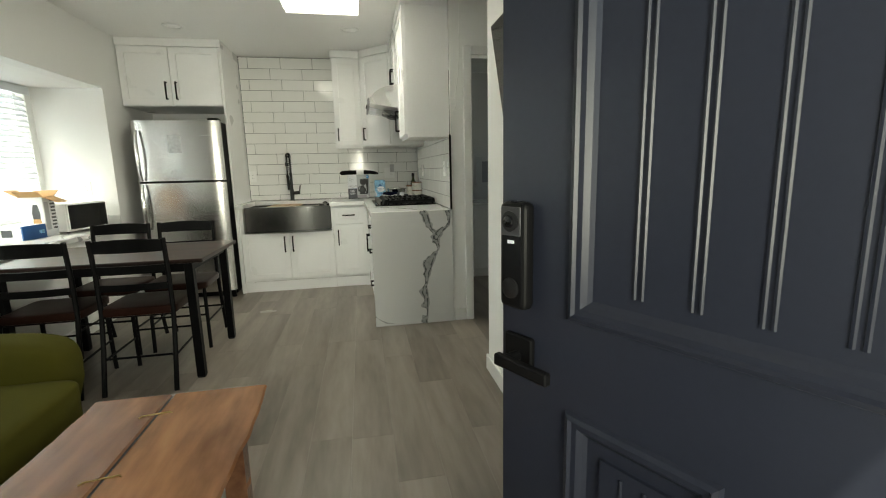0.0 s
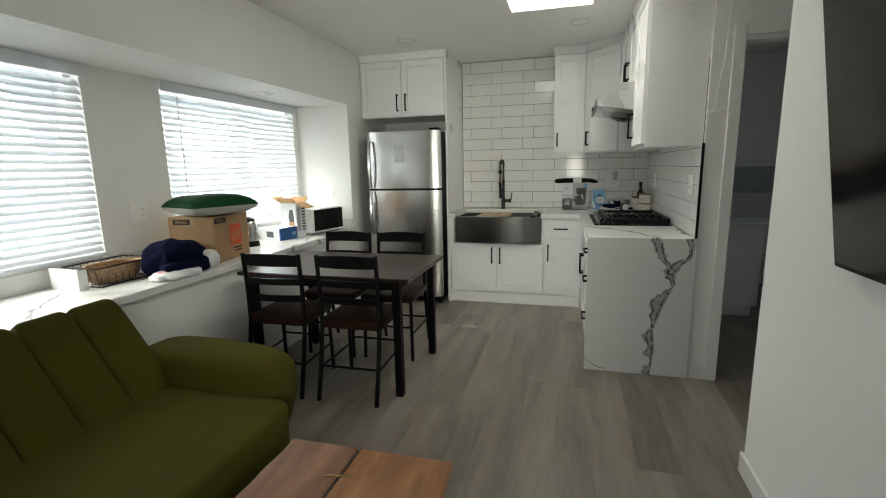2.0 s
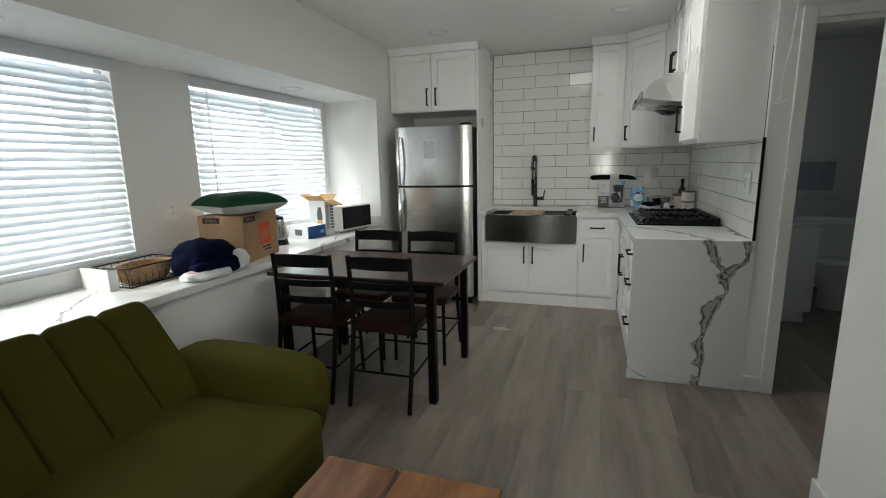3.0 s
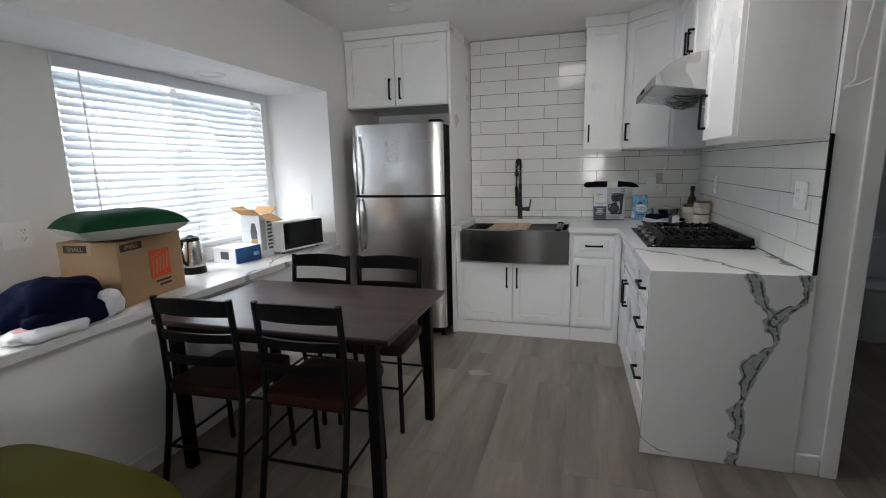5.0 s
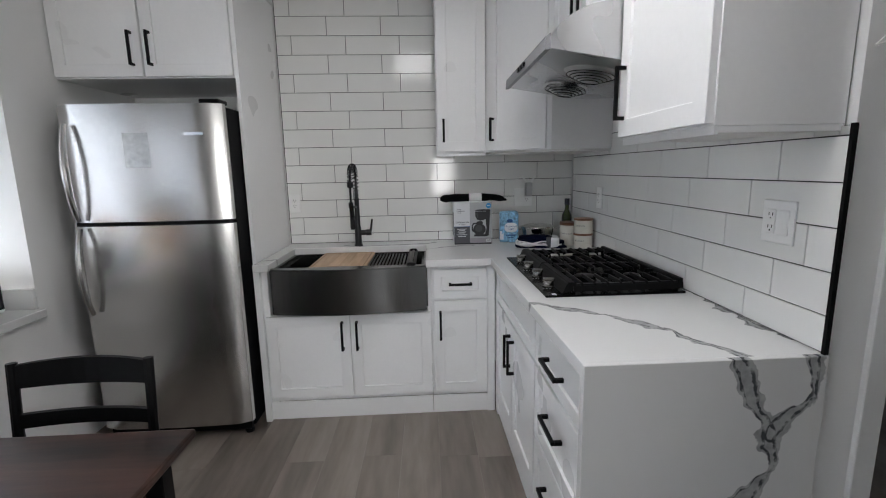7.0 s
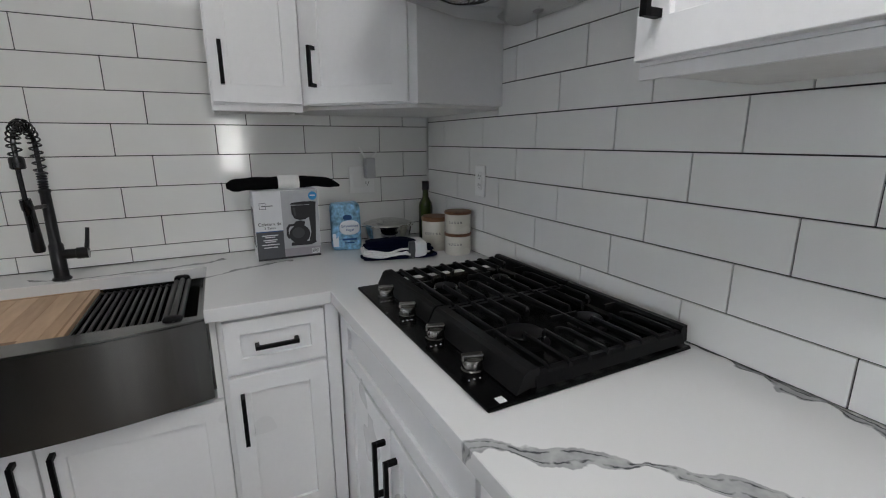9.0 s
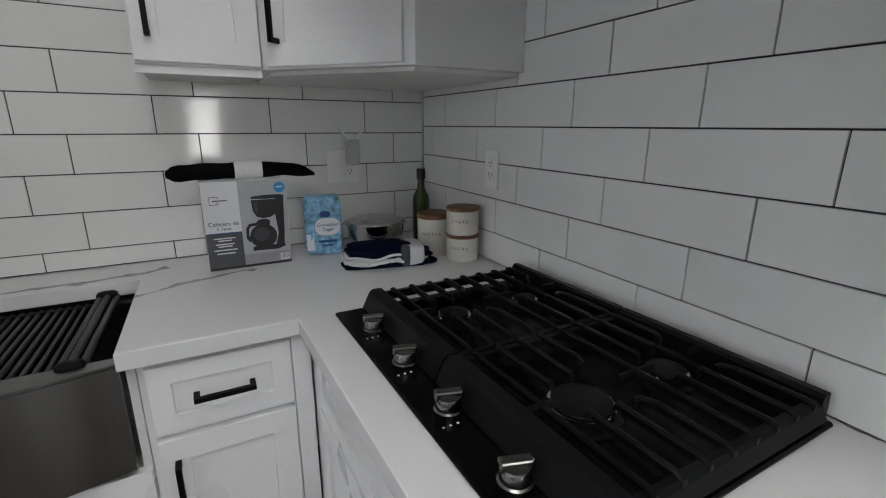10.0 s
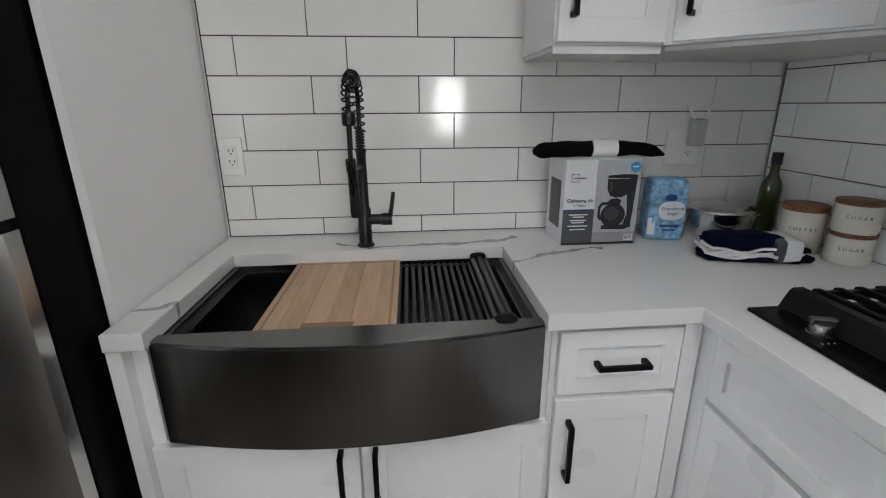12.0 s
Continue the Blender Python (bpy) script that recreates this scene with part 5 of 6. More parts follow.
def live_slab(x0, x1, wavy_lo, wavy_hi, mats, seed):
    bm = bmesh.new()
    k = 40
    rows = []
    for i in range(k + 1):
        y = -0.58 + 1.15 * i / k
        wob = lambda a: 0.02 * noise.noise(Vector((y * 2.1, a, seed))) + 0.006 * noise.noise(Vector((y * 11, a, seed)))
        lo = x0 + (wob(3) if wavy_lo else 0)
        hi = x1 + (wob(7) + 0.018 * math.sin(2.2 * y + 1.0) if wavy_hi else 0)
        under_hi = hi - (0.035 + 0.008 * noise.noise(Vector((y * 9, 5, seed))) if wavy_hi else 0)
        under_lo = lo + (0.03 if wavy_lo else 0)
        ye = y + (0.012 * noise.noise(Vector((seed, 2, 1))) if i in (0, k) else 0)
        rows.append([bm.verts.new(p) for p in ((lo, ye, CT - 0.003), (lo + 0.004, ye, CT), (hi - 0.006, ye, CT), (hi, ye, CT - 0.008), (under_hi, ye, CT - 0.05), (under_lo, ye, CT - 0.05))])
    for a, c in zip(rows, rows[1:]):
        for j in range(6):
            f = bm.faces.new((a[j], a[(j + 1) % 6], c[(j + 1) % 6], c[j]))
            f.material_index = 1 if (j == 3 and wavy_hi) or (j == 5 and wavy_lo) else 0
    bm.faces.new(rows[0]), bm.faces.new(rows[-1][::-1])
    bmesh.ops.recalc_face_normals(bm, faces=bm.faces)
    return bm


part("top_slab", live_slab(-0.28, -0.033, True, False, 0, 1), [SLAB2, BARK], t, "reddish brown wood slab")
part("top_slab", live_slab(-0.024, 0.285, False, True, 0, 2), [SLAB, BARK], t, "golden brown wood slab with bark edge")
part("seam", B(-0.034, -0.57, CT - 0.045, -0.023, 0.565, CT - 0.006), PRINT_K, t)
for y in (-0.3, 0.09, 0.42):
    bm = tube(bmesh.new(), [(-0.075, y - 0.01, CT + 0.001), (-0.068, y, CT + 0.002), (0.012, y + 0.012, CT + 0.002), (0.02, y + 0.004, CT + 0.001)], 0.0025, 6)
    part("staple", bm, mat("brass", (0.6, 0.45, 0.2), 0.3, 1.0), t, "brass staple across the seam")
for x in (-0.19, 0.2):
    for y in (-0.45, 0.43):
        part("leg", prism(bmesh.new(), [(x - 0.035, y - 0.03), (x + 0.035, y - 0.03), (x + 0.035, y + 0.03), (x - 0.035, y + 0.03)], 0, CT - 0.05), SLAB2, t)

# ---- entry door ----
t = thing("entry_door", U(0.972, 0.425), 0.425, 0.012, "open dark navy panelled entry door with smart lock", "door", rz=116)
W, DH = 0.905, 2.02
bm = B(0, -0.044, 0, 0.165, 0.0, DH, 0.002)
for a in ((W - 0.165, 0, W, DH), (0.165, 0, W - 0.165, 0.21), (0.165, 0.765, W - 0.165, 0.94), (0.165, DH - 0.14, W - 0.165, DH)):
    box(bm, a[0], -0.044, a[1], a[2], 0.0, a[3])
box(bm, 0.16, -0.036, 0.2, W - 0.16, -0.009, DH - 0.13)
slab = part("slab", bm, DOORBLUE, t)


def moulding(x0, z0, x1, z1):
    bm = bmesh.new()
    prof = [(0.0, -0.002), (0.004, 0.007), (0.012, 0.010), (0.016, 0.004), (0.026, 0.004), (0.034, -0.004), (0.042, -0.010)]
    rings = []
    for off, hgt in prof:
        rings.append([bm.verts.new(p) for p in ((x0 + off, hgt, z0 + off), (x1 - off, hgt, z0 + off), (x1 - off, hgt, z1 - off), (x0 + off, hgt, z1 - off))])
    for a, c in zip(rings, rings[1:]):
        for j in range(4):
            bm.faces.new((a[j], a[(j + 1) % 4], c[(j + 1) % 4], c[j]))
    bmesh.ops.recalc_face_normals(bm, faces=bm.faces)
    return bm


up = (0.155, 0.93, W - 0.155, DH - 0.13)
part("upper_moulding", moulding(*up), DOORBLUE, t)
for i in range(5):
    x = 0.632 - 0.0825 * i
    bm = bmesh.new()
    for o in (-0.006, 0.006):
        tube(bm, [(x + o, -0.009, up[1] + 0.06), (x + o, -0.009, up[3] - 0.05)], 0.0033, 6)
    part("bead", bm, DOORBLUE, t)
for x0, x1 in ((0.155, W / 2 - 0.04), (W / 2 + 0.04, W - 0.155)):
    part("lower_moulding", moulding(x0, 0.2, x1, 0.768), DOORBLUE, t)
    part("raised_panel", prism(bmesh.new(), [(x0 + 0.07, 0.27), (x1 - 0.07, 0.27), (x1 - 0.07, 0.705), (x0 + 0.07, 0.705)], -0.02, -0.002, axis=1), DOORBLUE, t)
    bm = bmesh.new()
    for k in (1, 2):
        xc = x0 + 0.07 + (x1 - x0 - 0.14) * k / 3
        tube(bm, [(xc, -0.002, 0.285), (xc, -0.002, 0.69)], 0.003, 6)
    part("bead", bm, DOORBLUE, t)
part("mid_stile", B(W / 2 - 0.045, -0.036, 0.2, W / 2 + 0.045, -0.0005, 0.81), DOORBLUE, t)
lx = 0.855
lk = part("smart_lock", B(lx - 0.032, -0.001, 0.932, lx + 0.032, 0.03, 1.128, 0.012, segments=4), BLACK, t, "black smart lock with camera and keyhole")
part("bezel", B(lx - 0.0235, 0.0295, 1.068, lx + 0.0235, 0.0315, 1.12, 0.001), mat("dark_brushed_bezel", (0.07, 0.07, 0.075), 0.4, 0.6), lk)
part("lens_ring", lathe(bmesh.new(), [(0.0185, 0), (0.0185, 0.003), (0.014, 0.004)], 28), PLASTIC_B, lk, m=pose(lx, 0.0312, 1.094, -90), smooth=True)
part("lens", lathe(bmesh.new(), [(0.0115, 0.006), (0.01, 0.0105), (0.005, 0.012)], 20), SCREEN, lk, m=pose(lx, 0.0295, 1.094, -90), smooth=True)
part("logo", B(lx - 0.008, 0.0298, 1.054, lx + 0.008, 0.0306, 1.06), PRINT_W, lk)
part("key_cover", lathe(bmesh.new(), [(0.019, 0), (0.019, 0.004), (0.016, 0.006)], 24), PLASTIC_B, lk, m=pose(lx, 0.0295, 0.972, -90), smooth=True)
part("fingerprint_pad", lathe(bmesh.new(), [(0.0105, 0), (0.012, 0.0015), (0.0105, 0.002), (0.009, 0.001)], 24), CHROME, lk, m=pose(lx, 0.014, 1.127))
lv = part("lever_plate", B(lx - 0.034, -0.001, 0.808, lx + 0.034, 0.012, 0.876, 0.003), BLACK, t)
part("spindle", tube(bmesh.new(), [(lx, 0.01, 0.836), (lx, 0.05, 0.836)], 0.011, 10), BLACK, lv)
part("lever", B(lx - 0.105, 0.04, 0.824, lx + 0.02, 0.056, 0.847, 0.003), BLACK, lv)
for z in (0.25, 1.0, 1.75):
    part("hinge", tube(bmesh.new(), [(-0.006, -0.046, z - 0.045), (-0.006, -0.046, z + 0.045)], 0.007, 8), STEEL, t)

# ---- television ----
t = thing("television", 1.095, 1.71, 1.055, "large black wall-mounted television tilted down", "television")
tilt = pose(0, 0, 0, 0, -8.5, 0)
part("body", B(-0.028, -0.62, 0, 0.0, 0.62, 0.73, 0.004), PLASTIC_B, t, m=tilt)
part("screen", B(-0.0295, -0.61, 0.014, -0.028, 0.61, 0.722), SCREEN, t, m=tilt)
part("mount", B(-0.06, -0.15, 0.25, 0.022, 0.15, 0.5, 0.004), BLACK, t)

# ---- things on the sill ----
S = SILL
t = thing("moving_box", U(-2.03, 3.387), 3.387, S, "small brown cardboard moving box with orange logo square", "box", rz=99)
part("carton", B(-0.205, -0.15, 0, 0.205, 0.15, 0.3, 0.004), CARD, t)
part("logo", B(-0.03, -0.1512, 0.092, 0.105, -0.15, 0.228), PRINT_ORANGE, t)
part("text_bar", B(0.0, -0.1514, 0.066, 0.1, -0.15, 0.076), CARD_INK, t)
part("text_bar", B(0.02, -0.1514, 0.046, 0.1, -0.15, 0.056), CARD_INK, t)
bm = bmesh.new()
for k in range(5):
    a = -0.022 + 0.024 * k
    prism(bm, [(a, 0.104 + 0.006 * k), (a + 0.009, 0.104 + 0.006 * k), (a + 0.022, 0.178 + 0.007 * k), (a + 0.013, 0.178 + 0.007 * k)], -0.1516, -0.1511, axis=1)
prism(bm, [(-0.02, 0.192), (0.05, 0.212), (0.05, 0.216), (-0.02, 0.196)], -0.1516, -0.1511, axis=1)
part("logo_bar", bm, CARD, t)
part("size_mark", B(-0.19, -0.1514, 0.252, -0.065, -0.15, 0.286), CARD_INK, t)
writing("size_print", "SMALL", 0.028, CARD, t, pose(-0.1275, -0.1516, 0.269, 90))
part("end_mark", B(-0.2064, 0.0, 0.252, -0.205, 0.115, 0.286), CARD_INK, t)
writing("size_print", "SMALL", 0.028, CARD, t, pose(-0.2066, 0.0575, 0.269, 90, 0, -90))
part("tape", B(-0.2056, -0.024, 0.24, 0.2056, 0.024, 0.3006), mat("packing_tape", (0.42, 0.3, 0.18), 0.25), t)
t = thing("throw_pillow", U(-1.955, 3.33), 3.33, S + 0.3015, "green velvet throw pillow with grey linen back", "pillow", rz=72)


def pillow(top):
    bm = bmesh.new()
    n, rows = 18, []
    for i in range(n + 1):
        row = []
        for j in range(n + 1):
            u, v = 2 * i / n - 1, 2 * j / n - 1
            pinch = 1 - 0.07 * (1 - u * u) ** 0.5 * abs(v) ** 3 - 0.0
            pinch2 = 1 - 0.07 * (1 - v * v) ** 0.5 * abs(u) ** 3
            h = ((1 - u ** 4) * (1 - v ** 4)) ** 0.55
            w = 0.006 * noise.noise(Vector((u * 2.5, v * 2.5, 3)))
            z = 0.062 + (0.072 * h if top else -0.058 * h) + w * h
            row.append(bm.verts.new((0.235 * u * pinch2, 0.2 * v * pinch, z)))
        rows.append(row)
    for a, c in zip(rows, rows[1:]):
        for j in range(n):
            bm.faces.new((a[j], c[j], c[j + 1], a[j + 1]) if top else (a[j], a[j + 1], c[j + 1], c[j]))
    return bm


part("cover", pillow(True), GREEN, t, smooth=True)
part("back_cover", pillow(False), LINEN, t, smooth=True)
t = thing("navy_jacket", U(-1.93, 2.98), 2.98, S, "crumpled navy cloth heaped on the sill", "clothing")
part("cloth", puff(bmesh.new(), 0, 0, 0.085, 0.24, 0.33, 0.21, 0.8, 56, 36, 0.24, 8, 1), NAVY, t, smooth=True)
part("fold", puff(bmesh.new(), 0.08, -0.02, 0.045, 0.14, 0.3, 0.1, 0.7, 40, 24, 0.28, 11, 4), NAVY, t, smooth=True)
t = thing("plastic_bag", U(-1.81, 3.11), 3.11, S, "crumpled white plastic bag", "bag")
part("film", puff(bmesh.new(), 0, 0, 0.055, 0.1, 0.1, 0.115, 0.8, 36, 24, 0.28, 20, 8), BAG, t, smooth=True)
t = thing("plastic_bag", U(-1.83, 2.87), 2.87, S, "flat white plastic bag with pink print", "bag")
part("film", puff(bmesh.new(), 0, 0, 0.02, 0.17, 0.27, 0.05, 0.7, 44, 16, 0.25, 14, 12), BAG, t, smooth=True)
part("pink_print", puff(bmesh.new(), -0.02, -0.06, 0.034, 0.07, 0.08, 0.03, 0.8, 20, 8, 0.2, 20, 2), mat("print_pink", (0.6, 0.33, 0.36), 0.5), t, smooth=True)
t = thing("wire_basket", U(-2.12, 2.74), 2.74, S, "black wire basket on the sill", "basket")
hx, hy = 0.12, 0.17
for z, g in ((0.006, 0.9), (0.105, 1.0)):
    pts = [(-hx * g, -hy * g, z), (hx * g, -hy * g, z), (hx * g, hy * g, z), (-hx * g, hy * g, z)]
    bm = bmesh.new()
    for a, c in zip(pts, pts[1:] + pts[:1]):
        tube(bm, [a, c], 0.004, 6)
    part("rim", bm, BLACK, t)
for i in range(9):
    y = -hy + 2 * hy * (i + 0.5) / 9
    part("wire", tube(bmesh.new(), [(-hx, y, 0.105), (-hx * 0.95, y, 0.055), (-hx * 0.9, y, 0.006), (hx * 0.9, y, 0.006), (hx * 0.95, y, 0.055 if i > 1 and i < 7 else 0.055), (hx, y, 0.06)], 0.0018, 5), BLACK, t)
for s in (-1, 1):
    for k in range(5):
        x = -hx + 2 * hx * (k + 0.5) / 5
        part("wire", tube(bmesh.new(), [(x, s * hy, 0.105), (x, s * hy * 0.93, 0.05), (x, s * hy * 0.9, 0.006)], 0.0018, 5), BLACK, t)
t = thing("wooden_bread_bowl", U(-2.12, 2.75), 2.75, S + 0.008, "oval woven brown basket inside the wire basket", "basket")
bm = lathe(bmesh.new(), [(0.075, 0), (0.088, 0.02), (0.095, 0.085), (0.1, 0.09), (0.09, 0.088), (0.08, 0.02), (0.07, 0.012)], 36)
bmesh.ops.scale(bm, verts=bm.verts, vec=(1.0, 1.5, 1))
part("bowl", bm, WICKER, t, smooth=True)
t = thing("paper_sheets", U(-2.17, 2.535), 2.535, S, "white folded card standing on the sill beside the basket", "paper", rz=1)
part("sheet", prism(bmesh.new(), [(-0.11, 0.0), (0.1, -0.02), (0.1, -0.018), (-0.11, 0.002)], 0.0005, 0.11), PAPER, t)
part("sheet", prism(bmesh.new(), [(0.1, -0.02), (0.108, 0.022), (0.106, 0.022), (0.1, -0.018)], 0.0005, 0.105), PAPER, t)
t = thing("electric_kettle", U(-2.11, 3.87), 3.87, S, "brushed steel electric kettle with black base and handle", "kettle")
part("base", lathe(bmesh.new(), [(0.07, 0), (0.07, 0.02), (0.067, 0.03), (0.067, 0.042)], 32), PLASTIC_B, t, smooth=True)
part("body", lathe(bmesh.new(), [(0.067, 0.042), (0.067, 0.06), (0.06, 0.13), (0.05, 0.185), (0.038, 0.205)], 32), STEEL, t, smooth=True)
part("lid", lathe(bmesh.new(), [(0.05, 0.196), (0.045, 0.213), (0.02, 0.222), (0.012, 0.228)], 24), PLASTIC_B, t, smooth=True)
part("handle", tube(bmesh.new(), [(0.02, -0.045, 0.21), (0.03, -0.09, 0.205), (0.035, -0.115, 0.16), (0.03, -0.098, 0.09), (0.02, -0.062, 0.06)], [0.012, 0.013, 0.012, 0.011, 0.01], 10), PLASTIC_B, t, smooth=True)
t = thing("blue_white_box", U(-2.09, 4.24), 4.24, S, "white carton with a blue end and a small picture", "box", rz=80)
part("carton", B(-0.105, -0.105, 0, 0.09, 0.12, 0.1, 0.002), PRINT_W, t)
part("blue_face", B(-0.1062, -0.1065, 0.0005, 0.0912, -0.095, 0.1012), PRINT_BLUE, t)
part("logo", B(0.03, -0.1072, 0.035, 0.075, -0.1065, 0.06), PRINT_SKY, t)
part("picture", B(-0.1072, -0.03, 0.025, -0.105, 0.045, 0.075), PRINT_DK, t)
t = thing("blender_carton", U(-2.05, 4.40), 4.40, S, "tall white appliance carton with open cardboard flaps", "box", rz=84)
part("carton", B(-0.06, -0.08, 0, 0.06, 0.09, 0.295, 0.002), PRINT_W, t)
part("picture", prism(bmesh.new(), [(-0.05, 0.13), (0.0, 0.13), (0.005, 0.18), (-0.01, 0.24), (-0.04, 0.24), (-0.052, 0.18)], -0.0615, -0.06, axis=0), PRINT_DK, t)
part("picture_base", prism(bmesh.new(), [(-0.055, 0.1), (0.005, 0.1), (0.0, 0.132), (-0.05, 0.132)], -0.0618, -0.06, axis=0), CARD_LIGHT, t)
for k in range(9):
    part("text_line", B(0.012 - 0.006 * (k % 2), -0.0812, 0.262 - 0.026 * k, 0.052, -0.08, 0.276 - 0.026 * k), PRINT_DK, t)
part("text_line", B(-0.052, -0.0812, 0.05, -0.01, -0.08, 0.26), PRINT_GREY, t)
part("flap", prism(bmesh.new(), [(-0.06, 0.295), (-0.06, 0.299), (0.06, 0.299), (0.06, 0.295)], -0.19, -0.08, axis=1), CARD_LIGHT, t, m=pose(0, -0.08, 0.295, 22) @ pose(0, 0.08, -0.295))
part("flap", prism(bmesh.new(), [(-0.06, 0.295), (-0.06, 0.299), (0.06, 0.299), (0.06, 0.295)], 0.09, 0.19, axis=1), CARD_LIGHT, t, m=pose(0, 0.09, 0.295, 30) @ pose(0, -0.09, -0.295))
for s in (-1, 1):
    part("flap", B(0.0, -0.08, 0, 0.07, 0.09, 0.004), CARD_LIGHT, t, m=pose(s * 0.06, 0, 0.295, 0, -38, 0 if s > 0 else 180))
t = thing("microwave", U(-1.995, 4.70), 4.70, S, "white microwave oven with a black glass door", "microwave", rz=77)
part("body", B(-0.205, -0.13, 0.012, 0.205, 0.16, 0.232, 0.006), PLASTIC_W, t)
dr = part("door", B(-0.2, -0.142, 0.018, 0.2, -0.13, 0.228, 0.004), PLASTIC_W, t)
part("window", B(-0.188, -0.1435, 0.03, 0.196, -0.142, 0.22, 0.0005), SCREEN, dr)
part("keypad", B(0.125, -0.1445, 0.04, 0.185, -0.1434, 0.21), PLASTIC_B, dr)
bm = bmesh.new()
for k in range(6):
    box(bm, -0.2062, -0.06, 0.07 + 0.012 * k, -0.205, 0.0, 0.076 + 0.012 * k)
part("vent", bm, GREYP, t)
for x in (-0.17, 0.17):
    for y in (-0.1, 0.13):
        part("foot", lathe(bmesh.new(), [(0.012, 0), (0.012, 0.012)], 10, (x, y)), PLASTIC_B, t)

# ---- ceiling lights ----


def can_light(x, y, z):
    t = thing("recessed_light", x, y, z, "round white recessed ceiling light, switched off", "ceiling light", "recessed lights")
    part("trim_ring", lathe(bmesh.new(), [(0.085, 0.0), (0.083, -0.006), (0.062, -0.008), (0.06, -0.002), (0.06, 0)], 32), TRIM, t, smooth=True)
    part("lens", lathe(bmesh.new(), [(0.059, -0.003), (0.059, -0.001)], 28), PLASTIC_W, t)


for x, y, z in ((-1.09, 4.87, H), (0.37, 4.81, H), (-2.025, 4.12, SOFFIT), (-2.025, 2.2, SOFFIT)):
    can_light(x, y, z)

# ---- bathroom seen through the doorway ----
t = thing("bathroom_vanity", 1.62, 5.45, 0, "white bathroom vanity with a pale top", "vanity")
part("body", B(-0.36, -0.24, 0.1, 0.30, 0.24, 0.8, 0.004), CAB, t)
part("plinth", B(-0.36, -0.2, 0, 0.27, 0.24, 0.1), CAB, t)
part("top", B(-0.37, -0.26, 0.8, 0.32, 0.26, 0.83, 0.004), PORCELAIN, t)
part("tap", tube(bmesh.new(), [(0.0, 0.1, 0.83), (0.0, 0.1, 0.9), (0.0, -0.02, 0.92)], 0.013, 8), BLACK, t)
t = thing("toilet", 2.28, 5.75, 0, "white porcelain toilet in the dim bathroom", "toilet")
part("bowl", lathe(bmesh.new(), [(0.11, 0), (0.12, 0.02), (0.11, 0.15), (0.18, 0.36), (0.19, 0.4), (0.15, 0.41)], 28), PORCELAIN, t, smooth=True)
part("seat", lathe(bmesh.new(), [(0.19, 0.41), (0.195, 0.43), (0.17, 0.44)], 28), PORCELAIN, t, smooth=True)
part("tank", B(-0.2, 0.2, 0.38, 0.2, 0.38, 0.76, 0.02, segments=2), PORCELAIN, t)
part("tank_lid", B(-0.21, 0.19, 0.76, 0.21, 0.39, 0.79, 0.006), PORCELAIN, t)
t = thing("framed_picture", 2.25, 6.494, 1.15, "white framed picture on the bathroom wall", "picture")
part("frame", B(-0.3, -0.02, -0.2, 0.3, 0, 0.2, 0.004), TRIM, t)
part("print", B(-0.22, -0.022, -0.14, 0.22, -0.02, 0.14), PRINT_GREY, t)

# ---- loose cable on the wall and paper on the floor ----
t = thing("cable", 1.11, 3.838, 1.62, "thin white cable hanging on the wall", "cable")
part("wire", tube(bmesh.new(), [(0.05, 0, 0.75), (0.045, -0.004, 0.5), (0.035, -0.006, 0.28), (0.01, -0.005, 0.12), (0.012, -0.005, 0.03), (-0.02, -0.005, 0.0)], 0.003, 6), PLASTIC_W, t)
part("end_wire", tube(bmesh.new(), [(-0.02, -0.005, 0.0), (0.03, -0.008, 0.012), (0.06, -0.012, 0.03)], 0.003, 6), PLASTIC_W, t)
t = thing("paper_scrap", U(-0.5, 4.49), 4.49, 0, "small crumpled scrap of white film on the floor", "paper")
bm = bmesh.new()
mid = bm.verts.new((0, 0, 0.008))
rim = []
for i in range(22):
    a = 2 * math.pi * i / 22
    r = 0.055 + 0.028 * noise.noise(Vector((math.cos(a) * 1.6, math.sin(a) * 1.6, 4)))
    rim.append(bm.verts.new((r * 1.2 * math.cos(a), r * 0.8 * math.sin(a), 0.002 + 0.006 * abs(noise.noise(Vector((i, 2, 2)))))))
for i in range(22):
    bm.faces.new((mid, rim[i], rim[(i + 1) % 22]))
bmesh.ops.solidify(bm, geom=bm.faces[:], thickness=0.001)
part("film", bm, mat("dull_film", (0.42, 0.4, 0.38), 0.4), t, smooth=True)

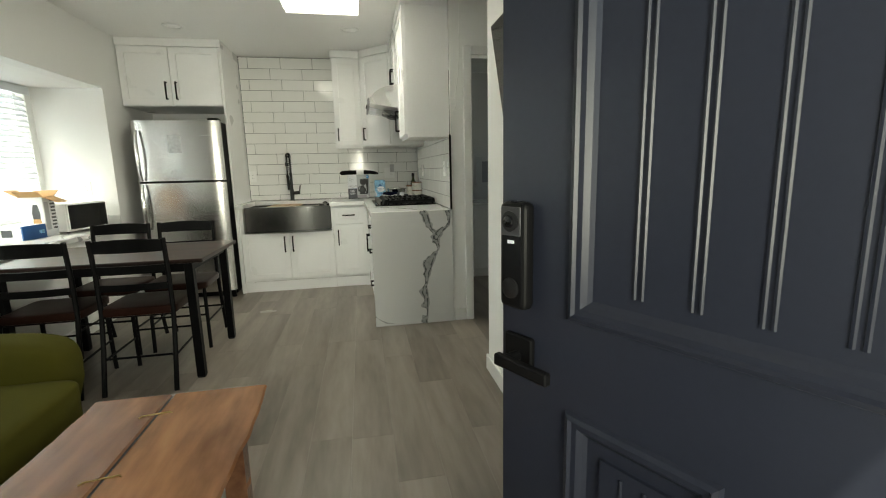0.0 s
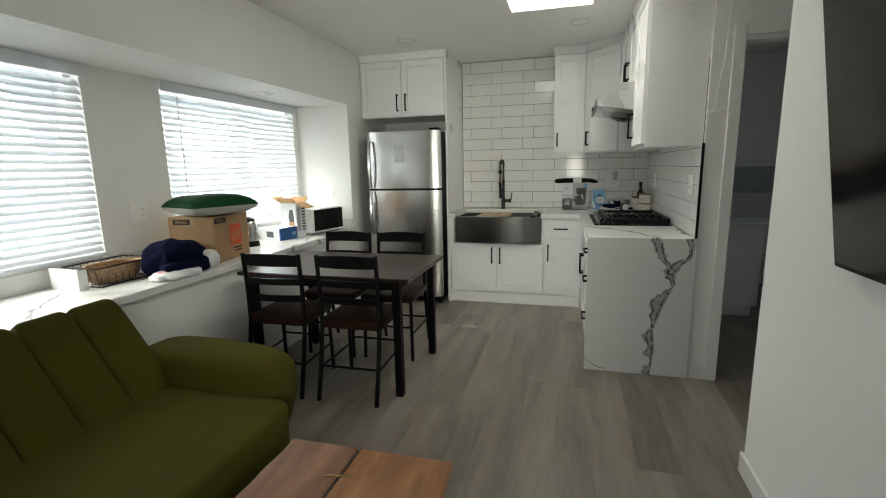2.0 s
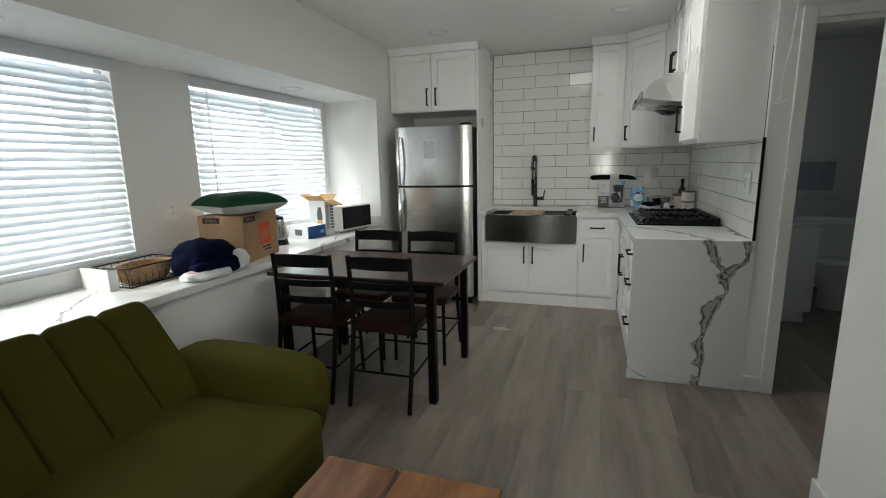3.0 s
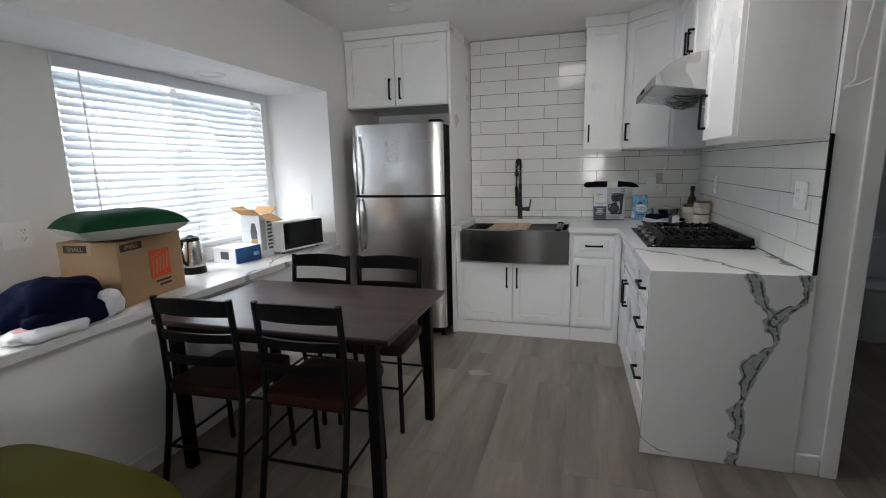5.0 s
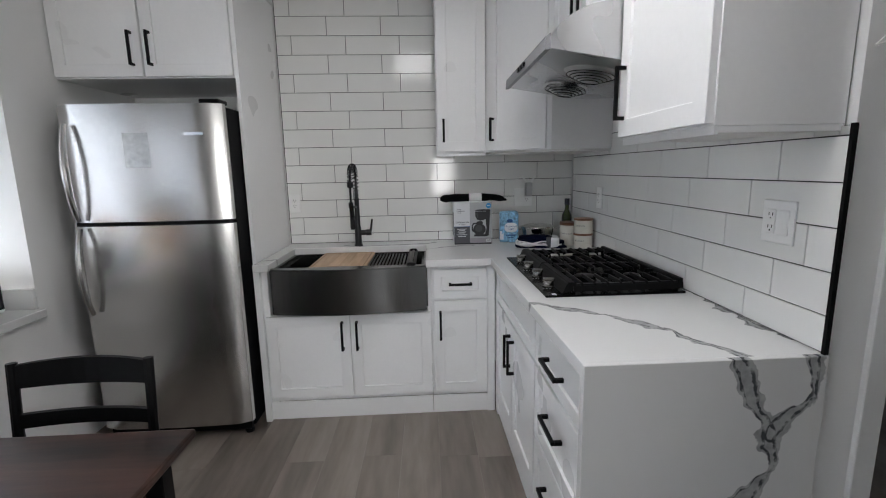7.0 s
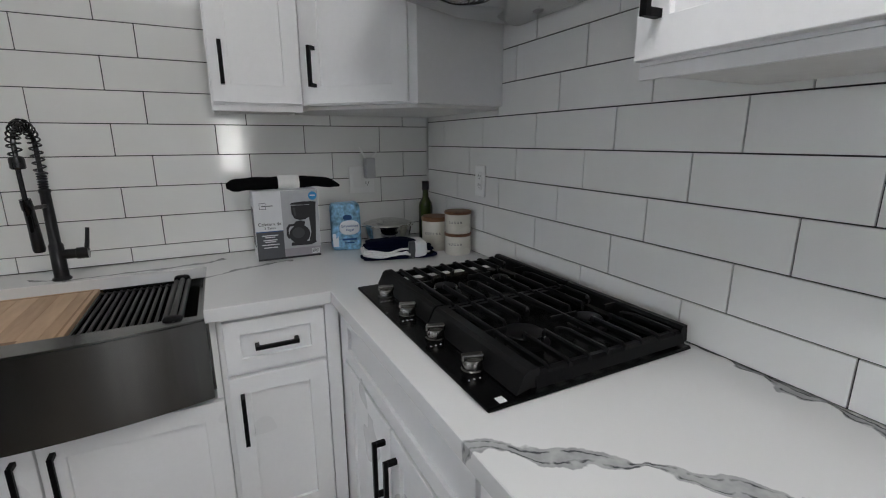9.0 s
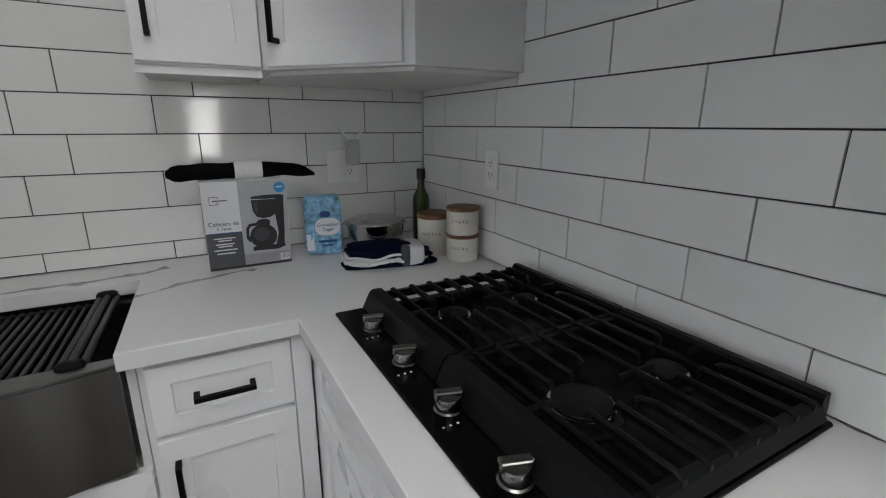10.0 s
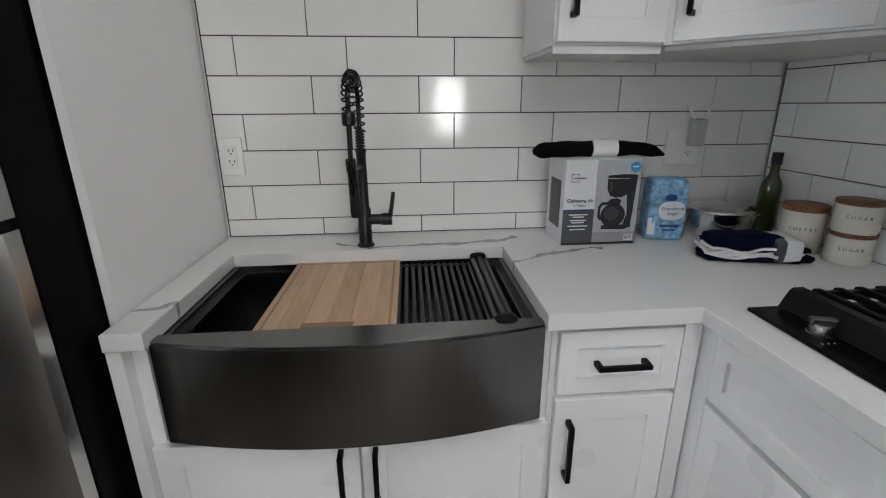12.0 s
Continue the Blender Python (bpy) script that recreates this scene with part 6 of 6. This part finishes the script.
# ---- wall tiles ----
PITCH, ROW, Z0, J = 0.336, 0.1135, 0.953, 0.0032
tb = struct("tiles_back", B(WX0, 5.884, TOP, WX1, 5.8895, H - 0.004), GROUT, "dark grout behind white tiles", "tiles")
ts = struct("tiles_side", box(B(1.078, 3.842, TOP, 1.0845, 3.879, 1.452), 1.078, 3.879, TOP, 1.0845, 5.884, 1.92), GROUT, "dark grout behind white side tiles", "tiles")
for k in range(-1, 14):
    z0, z1 = max(TOP + 0.002, Z0 + ROW * k), min(H - 0.006, Z0 + ROW * (k + 1))
    xmax = WX1 + 0.002 if z0 < 1.47 else 0.17
    x = (-0.179 if k % 2 else -0.065) - PITCH * 3
    while x < xmax:
        a, c = max(x, WX0 + 0.004), min(x + PITCH, xmax)
        if c - a > 0.012:
            part("tile", B(a + J / 2, 5.879, z0 + J / 2, c - J / 2, 5.8845, z1 - J / 2, 0.0007), TILE, tb)
        x += PITCH
for k in range(-1, 9):
    z0, z1 = max(TOP + 0.002, 0.99 + 0.1095 * k), min(1.915, 0.99 + 0.1095 * (k + 1))
    y = 4.813 - 0.104 * (k - 2) - 0.3275 * 5
    while y < 5.876:
        a, c = max(y, 3.849), min(y + 0.3275, 5.876)
        spans = [(a, c, z1)] if a >= 3.878 or z1 <= 1.455 else [(a, 3.878, 1.452), (3.878, c, z1)]
        for a, c, zt in spans:
            if c - a > 0.012 and zt - z0 > 0.01:
                part("tile", B(1.072, a + J / 2, z0 + J / 2, 1.0785, c - J / 2, zt - J / 2, 0.0007), TILE, ts)
        y += 0.3275
part("edge_strip", B(1.069, 3.838, TOP, 1.0795, 3.848, 1.455), BLACK, ts, "black metal tile edge strip")

# ---- floor planks ----
rnd = random.Random(7)
PW, PL = 0.185, 1.22
i, x = 0, -1.73
while x < 2.9:
    y = 0.10 - rnd.uniform(0.1, 1.1)
    while y < 6.5:
        a, c = max(y, 0.101), min(y + PL, 6.5)
        if c - a > 0.05:
            part("plank", B(x + 0.0002, a + 0.0002, -0.012, min(x + PW, 2.9) - 0.0002, c - 0.0002, 0.0, 0.0005), PLANK, FLOOR)
        y += PL
    x += PW
